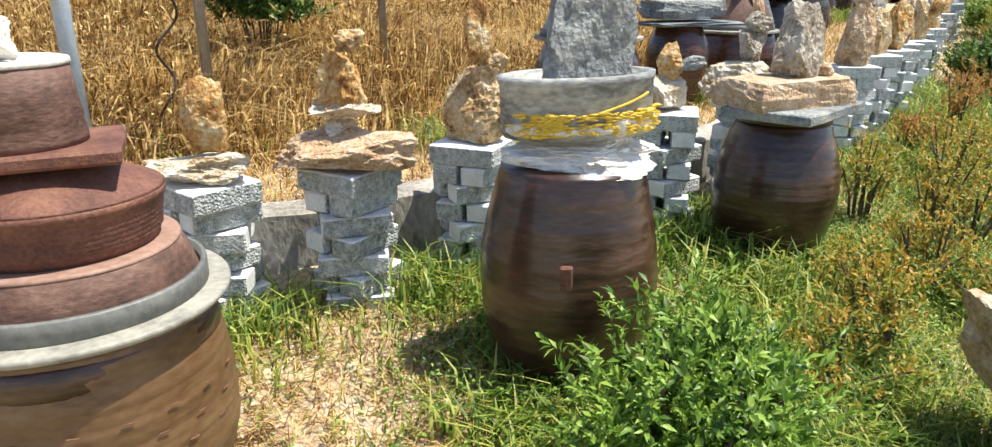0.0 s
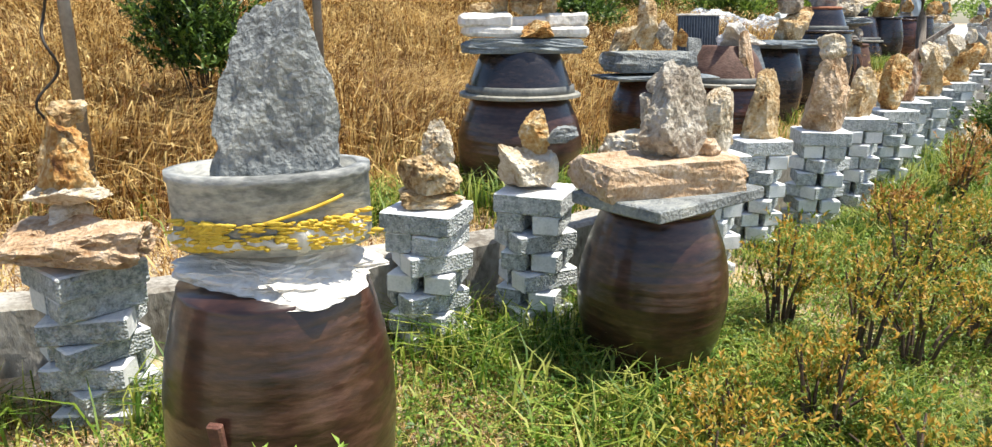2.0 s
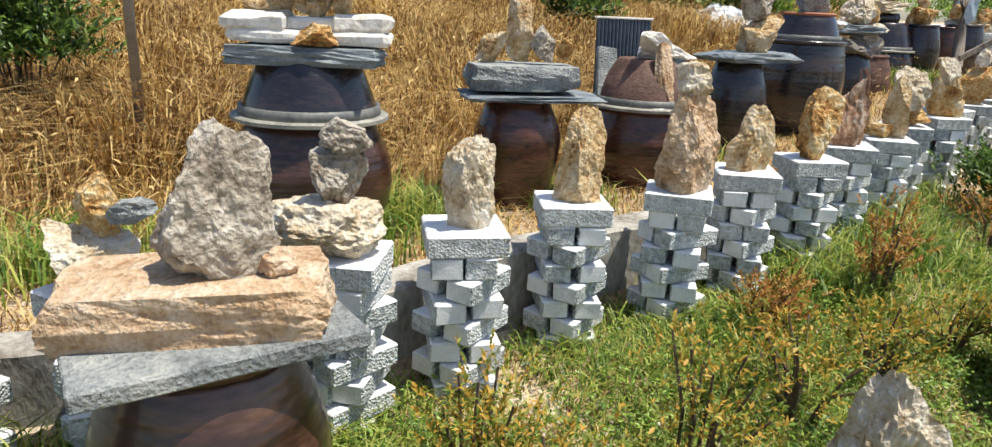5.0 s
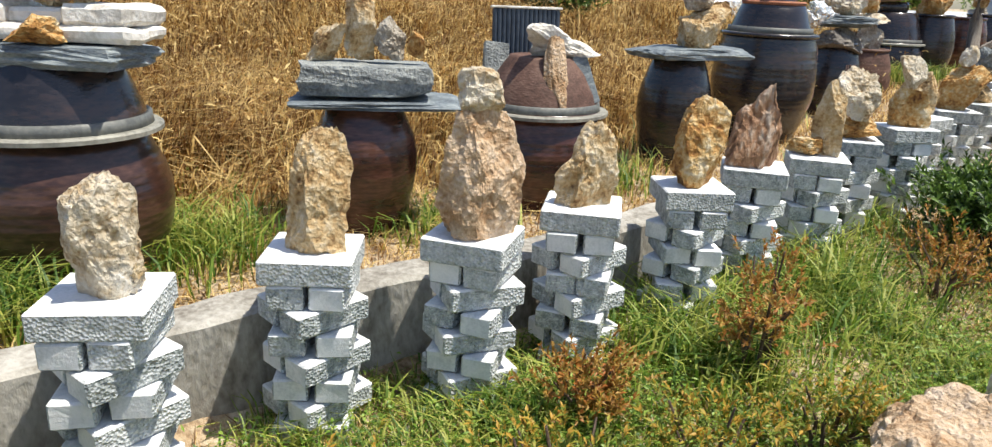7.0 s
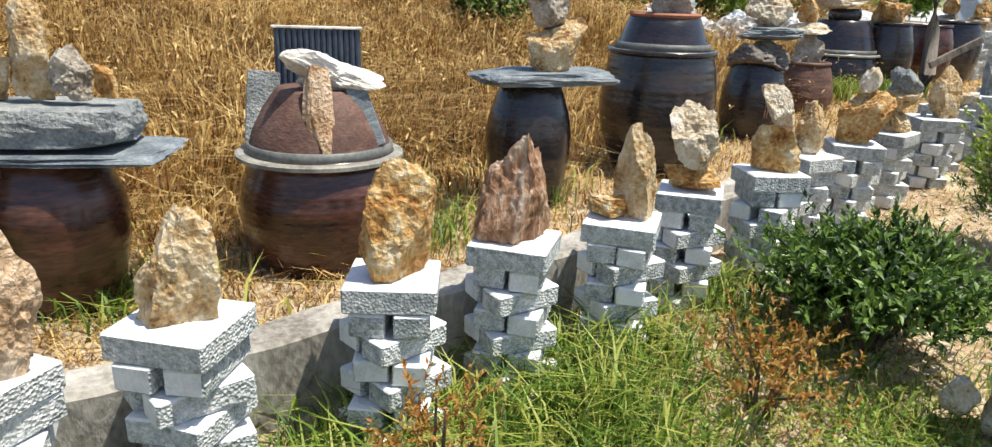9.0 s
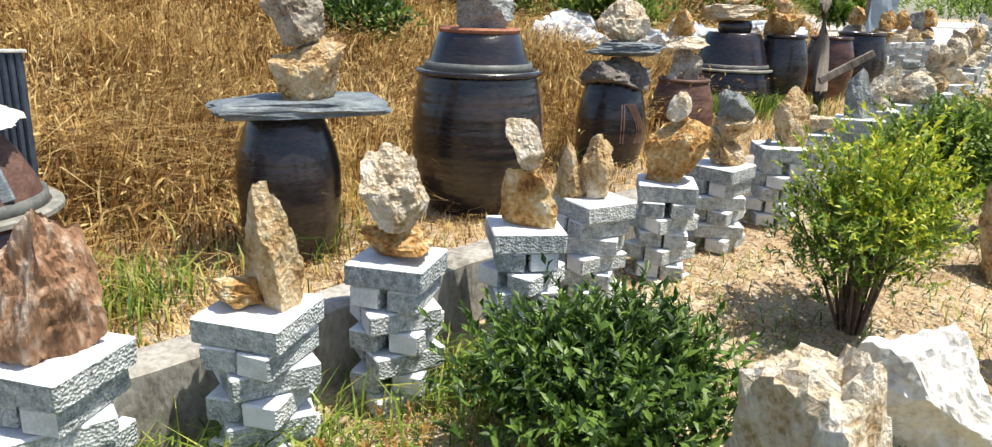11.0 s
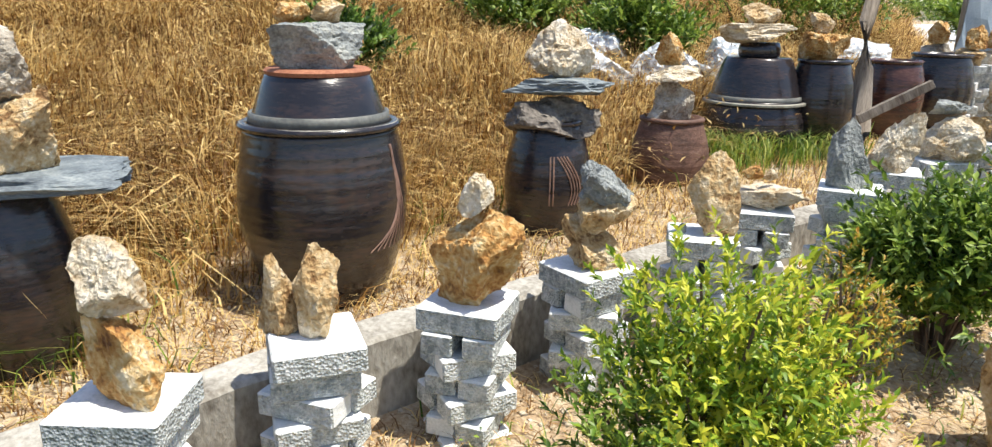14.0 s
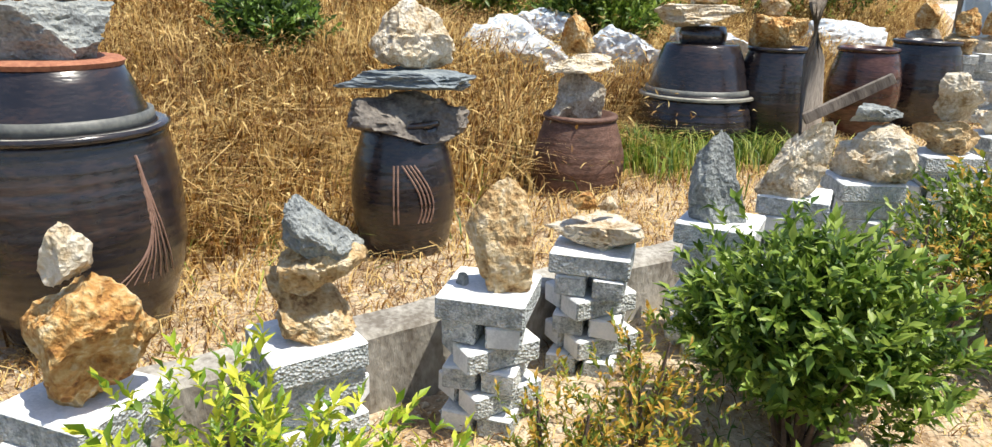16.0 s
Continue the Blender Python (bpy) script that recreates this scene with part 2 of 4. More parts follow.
BACK_Z = np.interp(ROW_Y, [1.2, 2.9, 4.5, 5.5, 7.0, 7.9, 9.3, 12, 15], [0.12, 0.16, 0.18, 0.2, 0.24, 0.26, 0.44, 0.5, 0.55])
TOP_Z = np.interp(ROW_Y, [1.2, 2.9, 4.2, 6.3, 7.1, 8.5, 9.3], [0.25, 0.29, 0.36, 0.45, 0.5, 0.54, 0.57])


def along(x, y):
    """Distance from the row of pillars (positive behind it), and the row's front, back and wall heights there."""
    x, y = np.asarray(x, float), np.asarray(y, float)
    best = np.full(x.shape, 1e9)
    sign = np.zeros(x.shape)
    place = np.zeros(x.shape)
    for i in range(len(ROW_X) - 1):
        ax, ay, dx, dy = ROW_X[i], ROW_Y[i], ROW_X[i + 1] - ROW_X[i], ROW_Y[i + 1] - ROW_Y[i]
        k = np.clip(((x - ax) * dx + (y - ay) * dy) / (dx * dx + dy * dy), 0, 1)
        far = np.hypot(x - ax - k * dx, y - ay - k * dy)
        near = far < best
        best = np.where(near, far, best)
        sign = np.where(near, np.sign(dx * (y - ay) - dy * (x - ax)), sign)
        place = np.where(near, i + k, place)
    n = np.arange(len(ROW_X))
    return best * sign, np.interp(place, n, FRONT_Z), np.interp(place, n, BACK_Z), np.interp(place, n, TOP_Z), place


def land(x, y):
    s, front, back, _, _ = along(x, y)
    lower = front - 0.13 * np.clip(-s - 0.35, 0, 1.2)
    upper = back + 0.12 * np.clip(s - 1.9, 0, 16) * (1 - np.clip((x - 0.1 * y - 3.9) / 1.5, 0, 1))
    k = np.clip((s - 0.14) / 0.12, 0, 1)
    bumps = 0.012 * np.sin(x * 5.1 + 1.3 * np.sin(y * 3.7)) * np.cos(y * 4.3)
    far = np.clip((np.hypot(x - 2, y - 5) - 30) / 40, 0, 1)
    return (lower * (1 - k) + upper * k + bumps) * (1 - far) + 0.35 * far


def land_at(x, y):
    return float(land(np.array([x]), np.array([y]))[0])


def sheet():
    def steps(a, b):
        far = [2, 5, 10, 20, 40, 90, 200, 420, 900]
        return np.concatenate([a - np.array(far[::-1]) * 1.0, np.arange(a, b, 0.085), b + np.array([0.0] + far)])
    gx, gy = np.meshgrid(steps(-4, 9), steps(-2, 15))
    v = np.stack([gx.ravel(), gy.ravel(), land(gx.ravel(), gy.ravel())], 1)
    h, w = gx.shape
    i = (np.arange(h - 1)[:, None] * w + np.arange(w - 1)[None, :]).ravel()
    mesh = arrays("ground", v, np.stack([i, i + 1, i + w + 1, i + w], 1), SOIL)
    mesh.shade_smooth()
    tagged(new("ground", mesh), "dry tan soil and gravel with patches of grass", "ground", kind="structure")


sheet()


# ---- low concrete wall behind the pillars ----
def low_wall():
    bm = bmesh.new()
    rings = []
    fine = np.linspace(0, 25, 160)
    n = np.arange(len(ROW_X))
    px, py, top = np.interp(fine, n, ROW_X), np.interp(fine, n, ROW_Y), np.interp(fine, n, TOP_Z)
    px, py = [np.convolve(np.pad(q, 5, mode="edge"), np.ones(11) / 11, "valid") for q in (px, py)]
    tx, ty = np.gradient(px), np.gradient(py)
    size = np.hypot(tx, ty)
    nx, ny = -ty / size, tx / size
    for i in range(len(fine)):
        ring = []
        for off, z in ((0.17, -0.25), (0.17, top[i] * 0.5), (0.17, top[i] - 0.012), (0.185, top[i]), (0.3, top[i] + 0.004), (0.315, top[i] - 0.012), (0.32, -0.25)):
            o = off + 0.008 * noise.noise(Vector((fine[i] * 3, z * 9, off)))
            ring.append(bm.verts.new((px[i] + nx[i] * o, py[i] + ny[i] * o, z + 0.01 * noise.noise(Vector((fine[i] * 2.3, off * 5, 3))))))
        rings.append(ring)
    for a, b in zip(rings, rings[1:]):
        for k in range(6):
            bm.faces.new((a[k], b[k], b[k + 1], a[k + 1]))
    bm.faces.new(rings[0]), bm.faces.new(list(reversed(rings[-1])))
    tagged(new("wall_low", finish("wall_low", bm, CONCRETE)), "low weathered grey concrete wall with stained face", "wall", kind="structure")


low_wall()


# ---- stones ----
WORDS = {"tan": "rough tan", "pale": "pale cream", "ochre": "ochre-stained", "rust": "rust-veined", "pink": "pinkish-tan", "grey": "grey", "greytan": "grey-tan speckled", "slate": "dark grey slate", "dark": "dark brown-grey", "white": "whitish"}
FORMS = {"flat": "flat slab-like", "tall": "upright", "lump": "rounded", "block": "blocky", "peak": "pointed", "wedge": "wedge-shaped", "long": "long rectangular", "plate": "thin split", "taperdown": "chunky"}


def stone_mesh(w, d, h, form, seed, detail=4):
    rnd = random.Random(seed * 7 + 3)
    bm = bmesh.new()
    if form in ("plate", "long"):
        bmesh.ops.create_cube(bm, size=1.75)
        bmesh.ops.subdivide_edges(bm, edges=bm.edges[:], cuts=9, use_grid_fill=True)
        for v in bm.verts:
            k = v.co.copy()
            v.co = k * (1 - 0.05 * (abs(k.x * k.y) + abs(k.y * k.z) + abs(k.x * k.z)))
    else:
        bmesh.ops.create_icosphere(bm, subdivisions=detail, radius=1)
        if form in ("block", "flat", "taperdown"):
            for v in bm.verts:
                top = max(abs(c) for c in v.co)
                v.co = v.co.lerp(v.co / top, 0.62)
    planes = []
    for _ in range({"plate": 5, "long": 4, "lump": 15, "block": 10, "taperdown": 9}.get(form, 12)):
        way = Vector((rnd.gauss(0, 1), rnd.gauss(0, 1), rnd.gauss(0, 0.45 if form in ("tall", "peak", "plate") else 0.8))).normalized()
        planes.append((way, rnd.uniform(0.46, 0.84) if form not in ("plate", "long") else rnd.uniform(0.85, 1.1)))
    if form == "taperdown":
        planes = [p for p in planes if abs(p[0].z) < 0.45]
    off = Vector((seed * 3.1, seed * 1.7, seed * 0.9))
    for v in bm.verts:
        for way, reach in planes:
            over = v.co.dot(way) - reach
            if over > 0:
                v.co -= way * over
        rough = 0.5 if form in ("plate", "long") else 1.0
        v.co += v.co.normalized() * rough * (0.12 * noise.noise(v.co * 1.7 + off) - 0.15 * max(0, noise.noise(v.co * 2.9 + off)) - 0.11 * abs(noise.noise(v.co * 4.3 + off)) - 0.06 * abs(noise.noise(v.co * 9 + off)) + 0.03 * noise.noise(v.co * 18 + off))
        v.co.z += rough * 0.02 * noise.noise(v.co * 14 - off)
    for v in bm.verts:
        k = (v.co.z + 1) / 2
        if form == "peak":
            v.co.x *= 1.08 - 0.52 * k
            v.co.y *= 1.08 - 0.45 * k
            v.co.x += rnd.choice((1,)) * 0.16 * math.sin(seed) * k
        elif form == "tall":
            v.co.x *= 1.05 - 0.25 * k
        elif form == "wedge":
            v.co.z = -1 + (v.co.z + 1) * (0.68 + 0.32 * v.co.x * (1 if seed % 2 else -1))
        elif form == "taperdown":
            v.co.x *= 0.36 + 0.66 * k
            v.co.y *= 0.36 + 0.66 * k
    lo = [min(v.co[i] for v in bm.verts) for i in range(3)]
    hi = [max(v.co[i] for v in bm.verts) for i in range(3)]
    for v in bm.verts:
        q = [(v.co[i] - lo[i]) / (hi[i] - lo[i]) for i in range(3)]
        v.co = Vector(((q[0] - 0.5) * w, (q[1] - 0.5) * d, max(q[2] - 0.1, 0) / 0.9 * h))
    return bm


def rock(x, y, z, w, d, h, turn, color, form, where, seed, tilt=0):
    rest = "balanced on a stack of white pavers" if where == "pillar" else "stacked on a brown glazed jar" if where == "jar" else "lying at the edge of the path"
    bm = stone_mesh(w, d, h, form, seed, 4 if max(w, h) < 0.14 else 5)
    ob = new({"plate": "slate_slab", "flat": "flat_stone", "long": "stone_block"}.get(form, "rock"), finish("rock", bm, MATS[color]))
    ob.matrix_world = pose(x, y, z - 0.006, 0, tilt, turn)
    return tagged(ob, f"{FORMS[form]} {WORDS[color]} stone {rest}", "stone", "stacked stones" if where != "path" else "path boulders")


# ---- white paver pillars ----
def paver_mesh(name, w, d, h, seed):
    bm = box(w, d, h, 0.005, 0.0, seed)
    for v in bm.verts:
        v.co += 0.003 * noise.noise_vector(v.co * 14 + Vector((seed, 0, 0)))
    mesh = finish(name, bm, [PAVER_ROUGH_SHADED, PAVER_TOP])
    # Tops and some ends lighter: part of the lit-top contrast sits in the colour.
    for p in mesh.polygons:
        p.material_index = 1 if p.normal.z > 0.4 or (abs(p.normal.x) > 0.9 and seed % 2) else 0
    return mesh


BRICKS = [paver_mesh("paver", 0.215, 0.092, 0.064, k) for k in range(6)]
SLABS = [paver_mesh("top_slab", 0.235, 0.225, 0.066, 2 * k + 10) for k in range(4)]


def pillar(x, y, top, courses, turn, shade=0):
    rnd = random.Random(int(x * 100) + 7)
    base = new("paver_pillar")
    base.matrix_world = pose(x, y, top - 0.066 * courses, 0, 0, turn)
    tagged(base, "knee-high pillar of stacked white split-face pavers on the ground", "pillar", "paver pillars")
    for i in range(courses - 1):
        for side in (-1, 1):
            ob = new("paver", rnd.choice(BRICKS))
            ob.parent = base
            gap = 0.054 + rnd.uniform(-0.005, 0.006)
            ob.matrix_basis = pose(0, 0, 0, 0, 0, 90 - 45 * ((courses - i) % 2) + rnd.uniform(-6, 6)) @ pose(rnd.uniform(-0.012, 0.012), side * gap, 0.066 * i, 0, 0, rnd.choice((0, 180)) + rnd.uniform(-3, 3))
    ob = new("top_slab", rnd.choice(SLABS))
    ob.parent = base
    ob.matrix_basis = pose(0, 0, 0.066 * (courses - 1), 0, 0, 0)
    return base


# ---- jars ----
def jar_profile(h, top, belly, foot, at=0.5):
    out = []
    for i in range(61):
        k = i / 60
        if k < at:
            q = k / at
            r = foot + (belly - foot) * math.sin(q * math.pi / 2)
        else:
            q = (k - at) / (1 - at)
            r = belly - (belly - top) * (1 - math.cos(q * math.pi / 2))
        out.append((r * (1 + 0.003 * math.sin(i * 1.9) + 0.003 * math.sin(i * 0.73 + h * 9)), h * k))
    return out


def jar(x, y, z, h, top, belly, foot, glaze, label, at=0.5, seed=0, rim=True):
    base = new("glazed_jar")
    base.matrix_world = pose(x, y, z)
    tagged(base, label, "jar", "earthenware jars")
    part("body", lathe(jar_profile(h, top, belly, foot, at), 56, 0.025, seed), GLAZE[glaze], base, smooth=True)
    if rim:
        part("rim", lathe([(top * 0.98, h), (top * 1.05, h + 0.006), (top * 1.06, h + 0.022), (top * 1.0, h + 0.03), (top * 0.9, h + 0.03), (top * 0.88, h + 0.004)], 56), GLAZE[glaze], base, smooth=True)
    return base


def jar_lid(base, z, brim, low, top, h, glaze, cap=None):
    """An upturned bowl over a jar's mouth with a wide flat brim."""
    lid = part("lid", lathe([(low, z + 0.012), (low * 0.99, z + 0.03), (low * 0.93, z + h * 0.35), (low * 0.5 + top * 0.46, z + h * 0.7), (top * 1.02, z + h * 0.96), (top * 0.97, z + h), (top * 0.5, z + h)], 56, 0.015, z), GLAZE[glaze], base, smooth=True)
    band = new("collar", finish("collar", lathe([(low * 1.0, z + 0.008), (low * 1.035, z + 0.012), (low * 1.02, z + 0.05), (low * 0.99, z + 0.052), (low * 0.96, z + 0.04)], 56, 0.01, z), COLLAR, True))
    band.parent = lid
    tagged(band, "dark grey collar")
    rim = new("brim", finish("brim", lathe([(brim * 0.9, z - 0.012), (brim, z - 0.006), (brim, z + 0.008), (brim * 0.97, z + 0.014), (low * 1.0, z + 0.014)], 56, 0.01, z), RIM))
    rim.parent = lid
    tagged(rim, "flat grey brim")
    if cap:
        ring = new("clay_ring", finish("clay_ring", lathe([(top * 1.0, z + h - 0.004), (top * 1.04, z + h + 0.012), (top * 0.98, z + h + 0.022), (top * 0.4, z + h + 0.02)], 48, 0.03, 2), cap))
        ring.parent = lid
        tagged(ring, "bare red clay ring")
    return lid


# jar stack by the path's start
j = jar(-0.83, 1.305, -0.06, 0.455, 0.252, 0.276, 0.22, "olive", "large olive-brown glazed jar carrying a stack of pots and iron", 0.45, 1, False)
# Dark glaze band hugging the jar: the brim's cast shadow put into colour.
part("neck_band", lathe([(0.256, 0.385), (0.262, 0.388), (0.258, 0.44), (0.25, 0.445)], 64), GLAZE["brown"], j, "dark band painted as shadow below the brim", True)
part("brim", lathe([(0.24, 0.465), (0.288, 0.47), (0.292, 0.475), (0.292, 0.482), (0.287, 0.485), (0.245, 0.486)], 64, 0.012, 3), RIM, j, "thin pale grey brim", True)
part("collar", lathe([(0.244, 0.484), (0.25, 0.487), (0.25, 0.525), (0.246, 0.528), (0.239, 0.528), (0.237, 0.49)], 64, 0.008, 3), COLLAR, j, "dark grey upright collar", True)
part("shoulder", lathe([(0.236, 0.49), (0.234, 0.512), (0.222, 0.55), (0.206, 0.583), (0.19, 0.588), (0.15, 0.588)], 64, 0.02, 3), GLAZE["matt"], j, "matt brown shoulder", True)
part("chipped_edge", lathe([(0.198, 0.586), (0.207, 0.58), (0.2085, 0.584), (0.203, 0.588), (0.196, 0.589)], 64, 0.02, 5), LINE, j, "chipped pale edge", True)
for i in range(26):
    a, k = -2.3 + 0.31 * (i % 8) + 0.1 * (i // 8), 0.5 + 0.1 * (i // 8)
    part("incised_mark", box(0.022, 0.003, 0.002, 0.0005), RUST, j).matrix_basis = pose(0.2765 * math.cos(a), 0.2765 * math.sin(a), 0.455 * k, 0, 6, math.degrees(a) + 90)
part("drawn_line", tube([(0.277 * math.cos(a), 0.277 * math.sin(a), 0.2 - 0.1 * (a + 1.7) ** 2) for a in np.linspace(-2.3, -0.7, 18)], 0.005), LINE, j, "pale drawn line")
pan = new("iron_pan")
pan.matrix_world = pose(-0.83, 1.305, 0.526)
tagged(pan, "upturned rusty round iron pan stacked on a jar", "pan")
part("pan_side", lathe([(0.15, 0.0), (0.168, 0.003), (0.173, 0.014)] + [(0.175 + 0.003 * (i % 2) + 0.0007 * i, 0.02 + 0.005 * i) for i in range(12)] + [(0.185, 0.083), (0.191, 0.09), (0.192, 0.104)], 72), RUST, pan, smooth=True)
part("pan_top", lathe([(0.192, 0.104), (0.187, 0.109), (0.13, 0.138), (0.07, 0.166), (0.02, 0.17)], 72), RUST, pan, smooth=True)
ob = new("iron_slab", finish("iron_slab", box(0.33, 0.26, 0.028, 0.006, 0.003, 2, 2), RUST))
ob.matrix_world = pose(-0.86, 1.29, 0.694, 0, 0, 24)
tagged(ob, "rusty red-brown square slab between stacked pots", "slab")
pot = new("clay_pot")
pot.matrix_world = pose(-0.87, 1.29, 0.722)
tagged(pot, "upturned brown clay pot with a white rim", "pot")
part("pot_body", lathe([(0.117, 0), (0.118, 0.012), (0.113, 0.04), (0.115, 0.046), (0.111, 0.08), (0.106, 0.14)], 56, 0.02, 4), GLAZE["matt"], pot, smooth=True)
part("pot_rim", lathe([(0.106, 0.14), (0.109, 0.143), (0.107, 0.151), (0.098, 0.153), (0.09, 0.145)], 48), CREAM, pot, "whitish rim", True)
rock(-0.91, 1.29, 0.875, 0.15, 0.12, 0.1, 10, "white", "lump", "jar", 301)

# jar with the tray
j = jar(0.2, 1.86, -0.05, 0.6, 0.188, 0.24, 0.185, "brown", "brown glazed jar with ribbed sides standing in grass", 0.48, 2, False)
part("emblem", box(0.03, 0.016, 0.065, 0.004, 0.006, 5, 2), RUST, j, "small dark relief mark").matrix_basis = pose(-0.03, -0.238, 0.335, 4, 0, -8)
tray = new("oval_tray")
tray.matrix_world = pose(0.21, 1.86, 0.628, 0, -2, 5)
tagged(tray, "grey oval ceramic trough with yellow and cream slip", "trough")


def oval(r, z0, z1, wall, wob=0.01):
    bm = lathe([(r * 0.97, z0), (r, z0 + 0.02), (r * 1.0, z1 - 0.022), (r * 1.02, z1 - 0.018), (r * 1.02, z1), (r - wall, z1), (r - wall, z0 + 0.03)], 56, wob, 1)
    for v in bm.verts:
        v.co.y *= 0.62
    return bm


part("tray_body", oval(0.198, 0, 0.155, 0.02), PLATE, tray, smooth=True)
bm = bmesh.new()
for i in range(70):
    a = -2.65 + 2.25 * i / 69
    hgt = 0.008 + 0.02 * abs(noise.noise(Vector((a * 3, 0, 1)))) + (0.015 if a > -1.2 else 0)
    m = Matrix.Translation((0.202 * math.cos(a), 0.126 * math.sin(a), 0.022 + hgt / 2)) @ Matrix.Diagonal((0.014, 0.006, hgt, 1))
    bmesh.ops.create_icosphere(bm, subdivisions=2, radius=1, matrix=m)
for v in bm.verts:
    v.co += 0.006 * noise.noise_vector(v.co * 40)
tagged(part("cream_slip", bm, CREAM, tray, "cream slip relief", True), kind="stuff")
bm = bmesh.new()
for i in range(320):
    a = random.choice((random.gauss(-2.05, 0.18), random.gauss(-0.9, 0.34), random.uniform(-2.4, -0.5)))
    m = Matrix.Translation((0.207 * math.cos(a), 0.13 * math.sin(a), random.uniform(0.014, 0.07))) @ Matrix.Diagonal((random.uniform(0.006, 0.024), 0.004, random.uniform(0.002, 0.006), 1))
    bmesh.ops.create_icosphere(bm, subdivisions=1, radius=1, matrix=m)
tagged(part("yellow_slip", bm, YELLOW, tray, "yellow slip relief", True), kind="stuff")
part("slip_stroke", tube([(0.206 * math.cos(a), 0.129 * math.sin(a), 0.06 + 0.05 * (a + 1.6)) for a in np.linspace(-1.5, -0.65, 10)], 0.0035), YELLOW, tray, "yellow stroke")

# jar with the long stone
j = jar(1.07, 2.68, 0.0, 0.51, 0.165, 0.232, 0.17, "brown", "brown glazed jar with mottled sheen standing in grass", 0.5, 3)
ob = new("granite_slab", finish("granite_slab", box(0.5, 0.33, 0.035, 0.004, 0.003, 3, 3), MATS["grey"]))
ob.matrix_world = pose(1.1, 2.66, 0.54, 0, 0, 45)
tagged(ob, "thin grey pitted granite slab on a brown jar", "slab")

# jars behind the wall
def on_jar(h, top, belly, foot, at, a, k, lift=0.002):
    """A point on a jar's side at turn a and share k of its height."""
    prof = jar_profile(h, top, belly, foot, at)
    rr = np.interp(k * h, [p[1] for p in prof], [p[0] for p in prof]) + lift
    return (rr * math.cos(a), rr * math.sin(a), k * h)


j = jar(0.534, 4.304, 0.16, 0.52, 0.25, 0.325, 0.24, "brown", "large brown glazed jar with a dark upturned bowl as lid", 0.55, 4)
jar_lid(j, 0.535, 0.315, 0.275, 0.19, 0.235, "dark")
trough = new("stone_trough")
trough.matrix_world = pose(0.55, 4.31, 0.985, 0, 0, 14)
tagged(trough, "whitish carved stone trough block on a slate slab", "trough")
part("trough_block", box(0.62, 0.27, 0.05, 0.015, 0.015, 8, 3), MATS["white"], trough)
for q, w in ((-0.2, 0.24), (0.2, 0.22)):
    part("raised_end", box(w, 0.26, 0.065, 0.015, 0.018, q * 9, 3), MATS["white"], trough).matrix_basis = pose(q, 0, 0.047)
part("middle_bridge", box(0.26, 0.24, 0.05, 0.012, 0.012, 3, 2), MATS["white"], trough).matrix_basis = pose(0, 0.02, 0.047)
j = jar(1.255, 5.132, 0.17, 0.54, 0.155, 0.22, 0.15, "red", "glossy red-brown glazed jar with a dented shoulder", 0.62, 5)
j = jar(1.872, 5.832, 0.16, 0.47, 0.28, 0.33, 0.25, "red", "broad red-brown glazed jar under a conical clay lid", 0.6, 6)
jar_lid(j, 0.48, 0.33, 0.28, 0.165, 0.26, "matt")
for nm, args, at in (("leaning_stone", (0.125, 0.03, 0.28), (1.66, 5.74, 0.68, -16, 6, 34)), ("leaning_slate", (0.08, 0.025, 0.24), (2.13, 5.8, 0.69, -14, -16, 40))):
    ob = new(nm, finish(nm, box(*args, 0.004, 0.003, 4, 2), MATS["grey" if nm == "leaning_stone" else "slate"]))
    ob.matrix_world = pose(*at)
    tagged(ob, "dark grey pitted flat stone leaning on a jar's lid", "stone")
ob = new("corrugated_sheet")
ob.matrix_world = pose(1.72, 6.1, 0.77, -4, 0, 28)
tagged(ob, "dark blue corrugated sheet standing behind a jar", "sheet")
for i in range(15):
    part("rib", lathe([(0.013, -0.6), (0.013, 0.33), (0.006, 0.336)], 8), BLUETILE, ob).matrix_basis = pose(-0.16 + i * 0.024, 0, 0)
part("cap_strip", box(0.38, 0.035, 0.012, 0.003), MATS["white"], ob, "pale top strip").matrix_basis = pose(0.008, 0, 0.334)
rock(1.93, 5.85, 0.885, 0.4, 0.3, 0.18, 30, "white", "wedge", "jar", 310)
ob = new("standing_slab", finish("standing_slab", stone_mesh(0.125, 0.05, 0.36, "tall", 311), MATS["pink"]))
ob.matrix_world = pose(1.99, 5.6, 0.655, -14, 3, 30)
tagged(ob, "narrow pinkish stone leaning on a jar's lid", "stone")
j = jar(2.5, 6.856, 0.2, 0.65, 0.15, 0.22, 0.16, "dark", "tall dark glazed jar under a thin slate slab", 0.55, 7)
BIG = (0.72, 0.312, 0.348, 0.24, 0.57)
j = jar(3.082, 7.829, 0.24, *BIG[:4], "dark", "very large dark glazed jar with scratched plant drawing", 0.57, 8)
jar_lid(j, 0.735, 0.325, 0.275, 0.205, 0.2, "dark", CLAY)
for i in range(8):
    part("drawn_line", tube([on_jar(*BIG, 0.0 - (0.1 * i - 0.28) * q * q + 0.04 * math.sin(3 * q), 0.93 - 0.04 * i * (1 - q) - 0.58 * q) for q in np.linspace(0, 1, 12)], (0.005, 0.002), 5), LINE, j, "pale scratched line")
MID = (0.62, 0.165, 0.23, 0.17, 0.5)
j = jar(3.716, 8.924, 0.25, *MID[:4], "dark", "dark blue-black glazed jar with pale scratched lines", 0.5, 9)
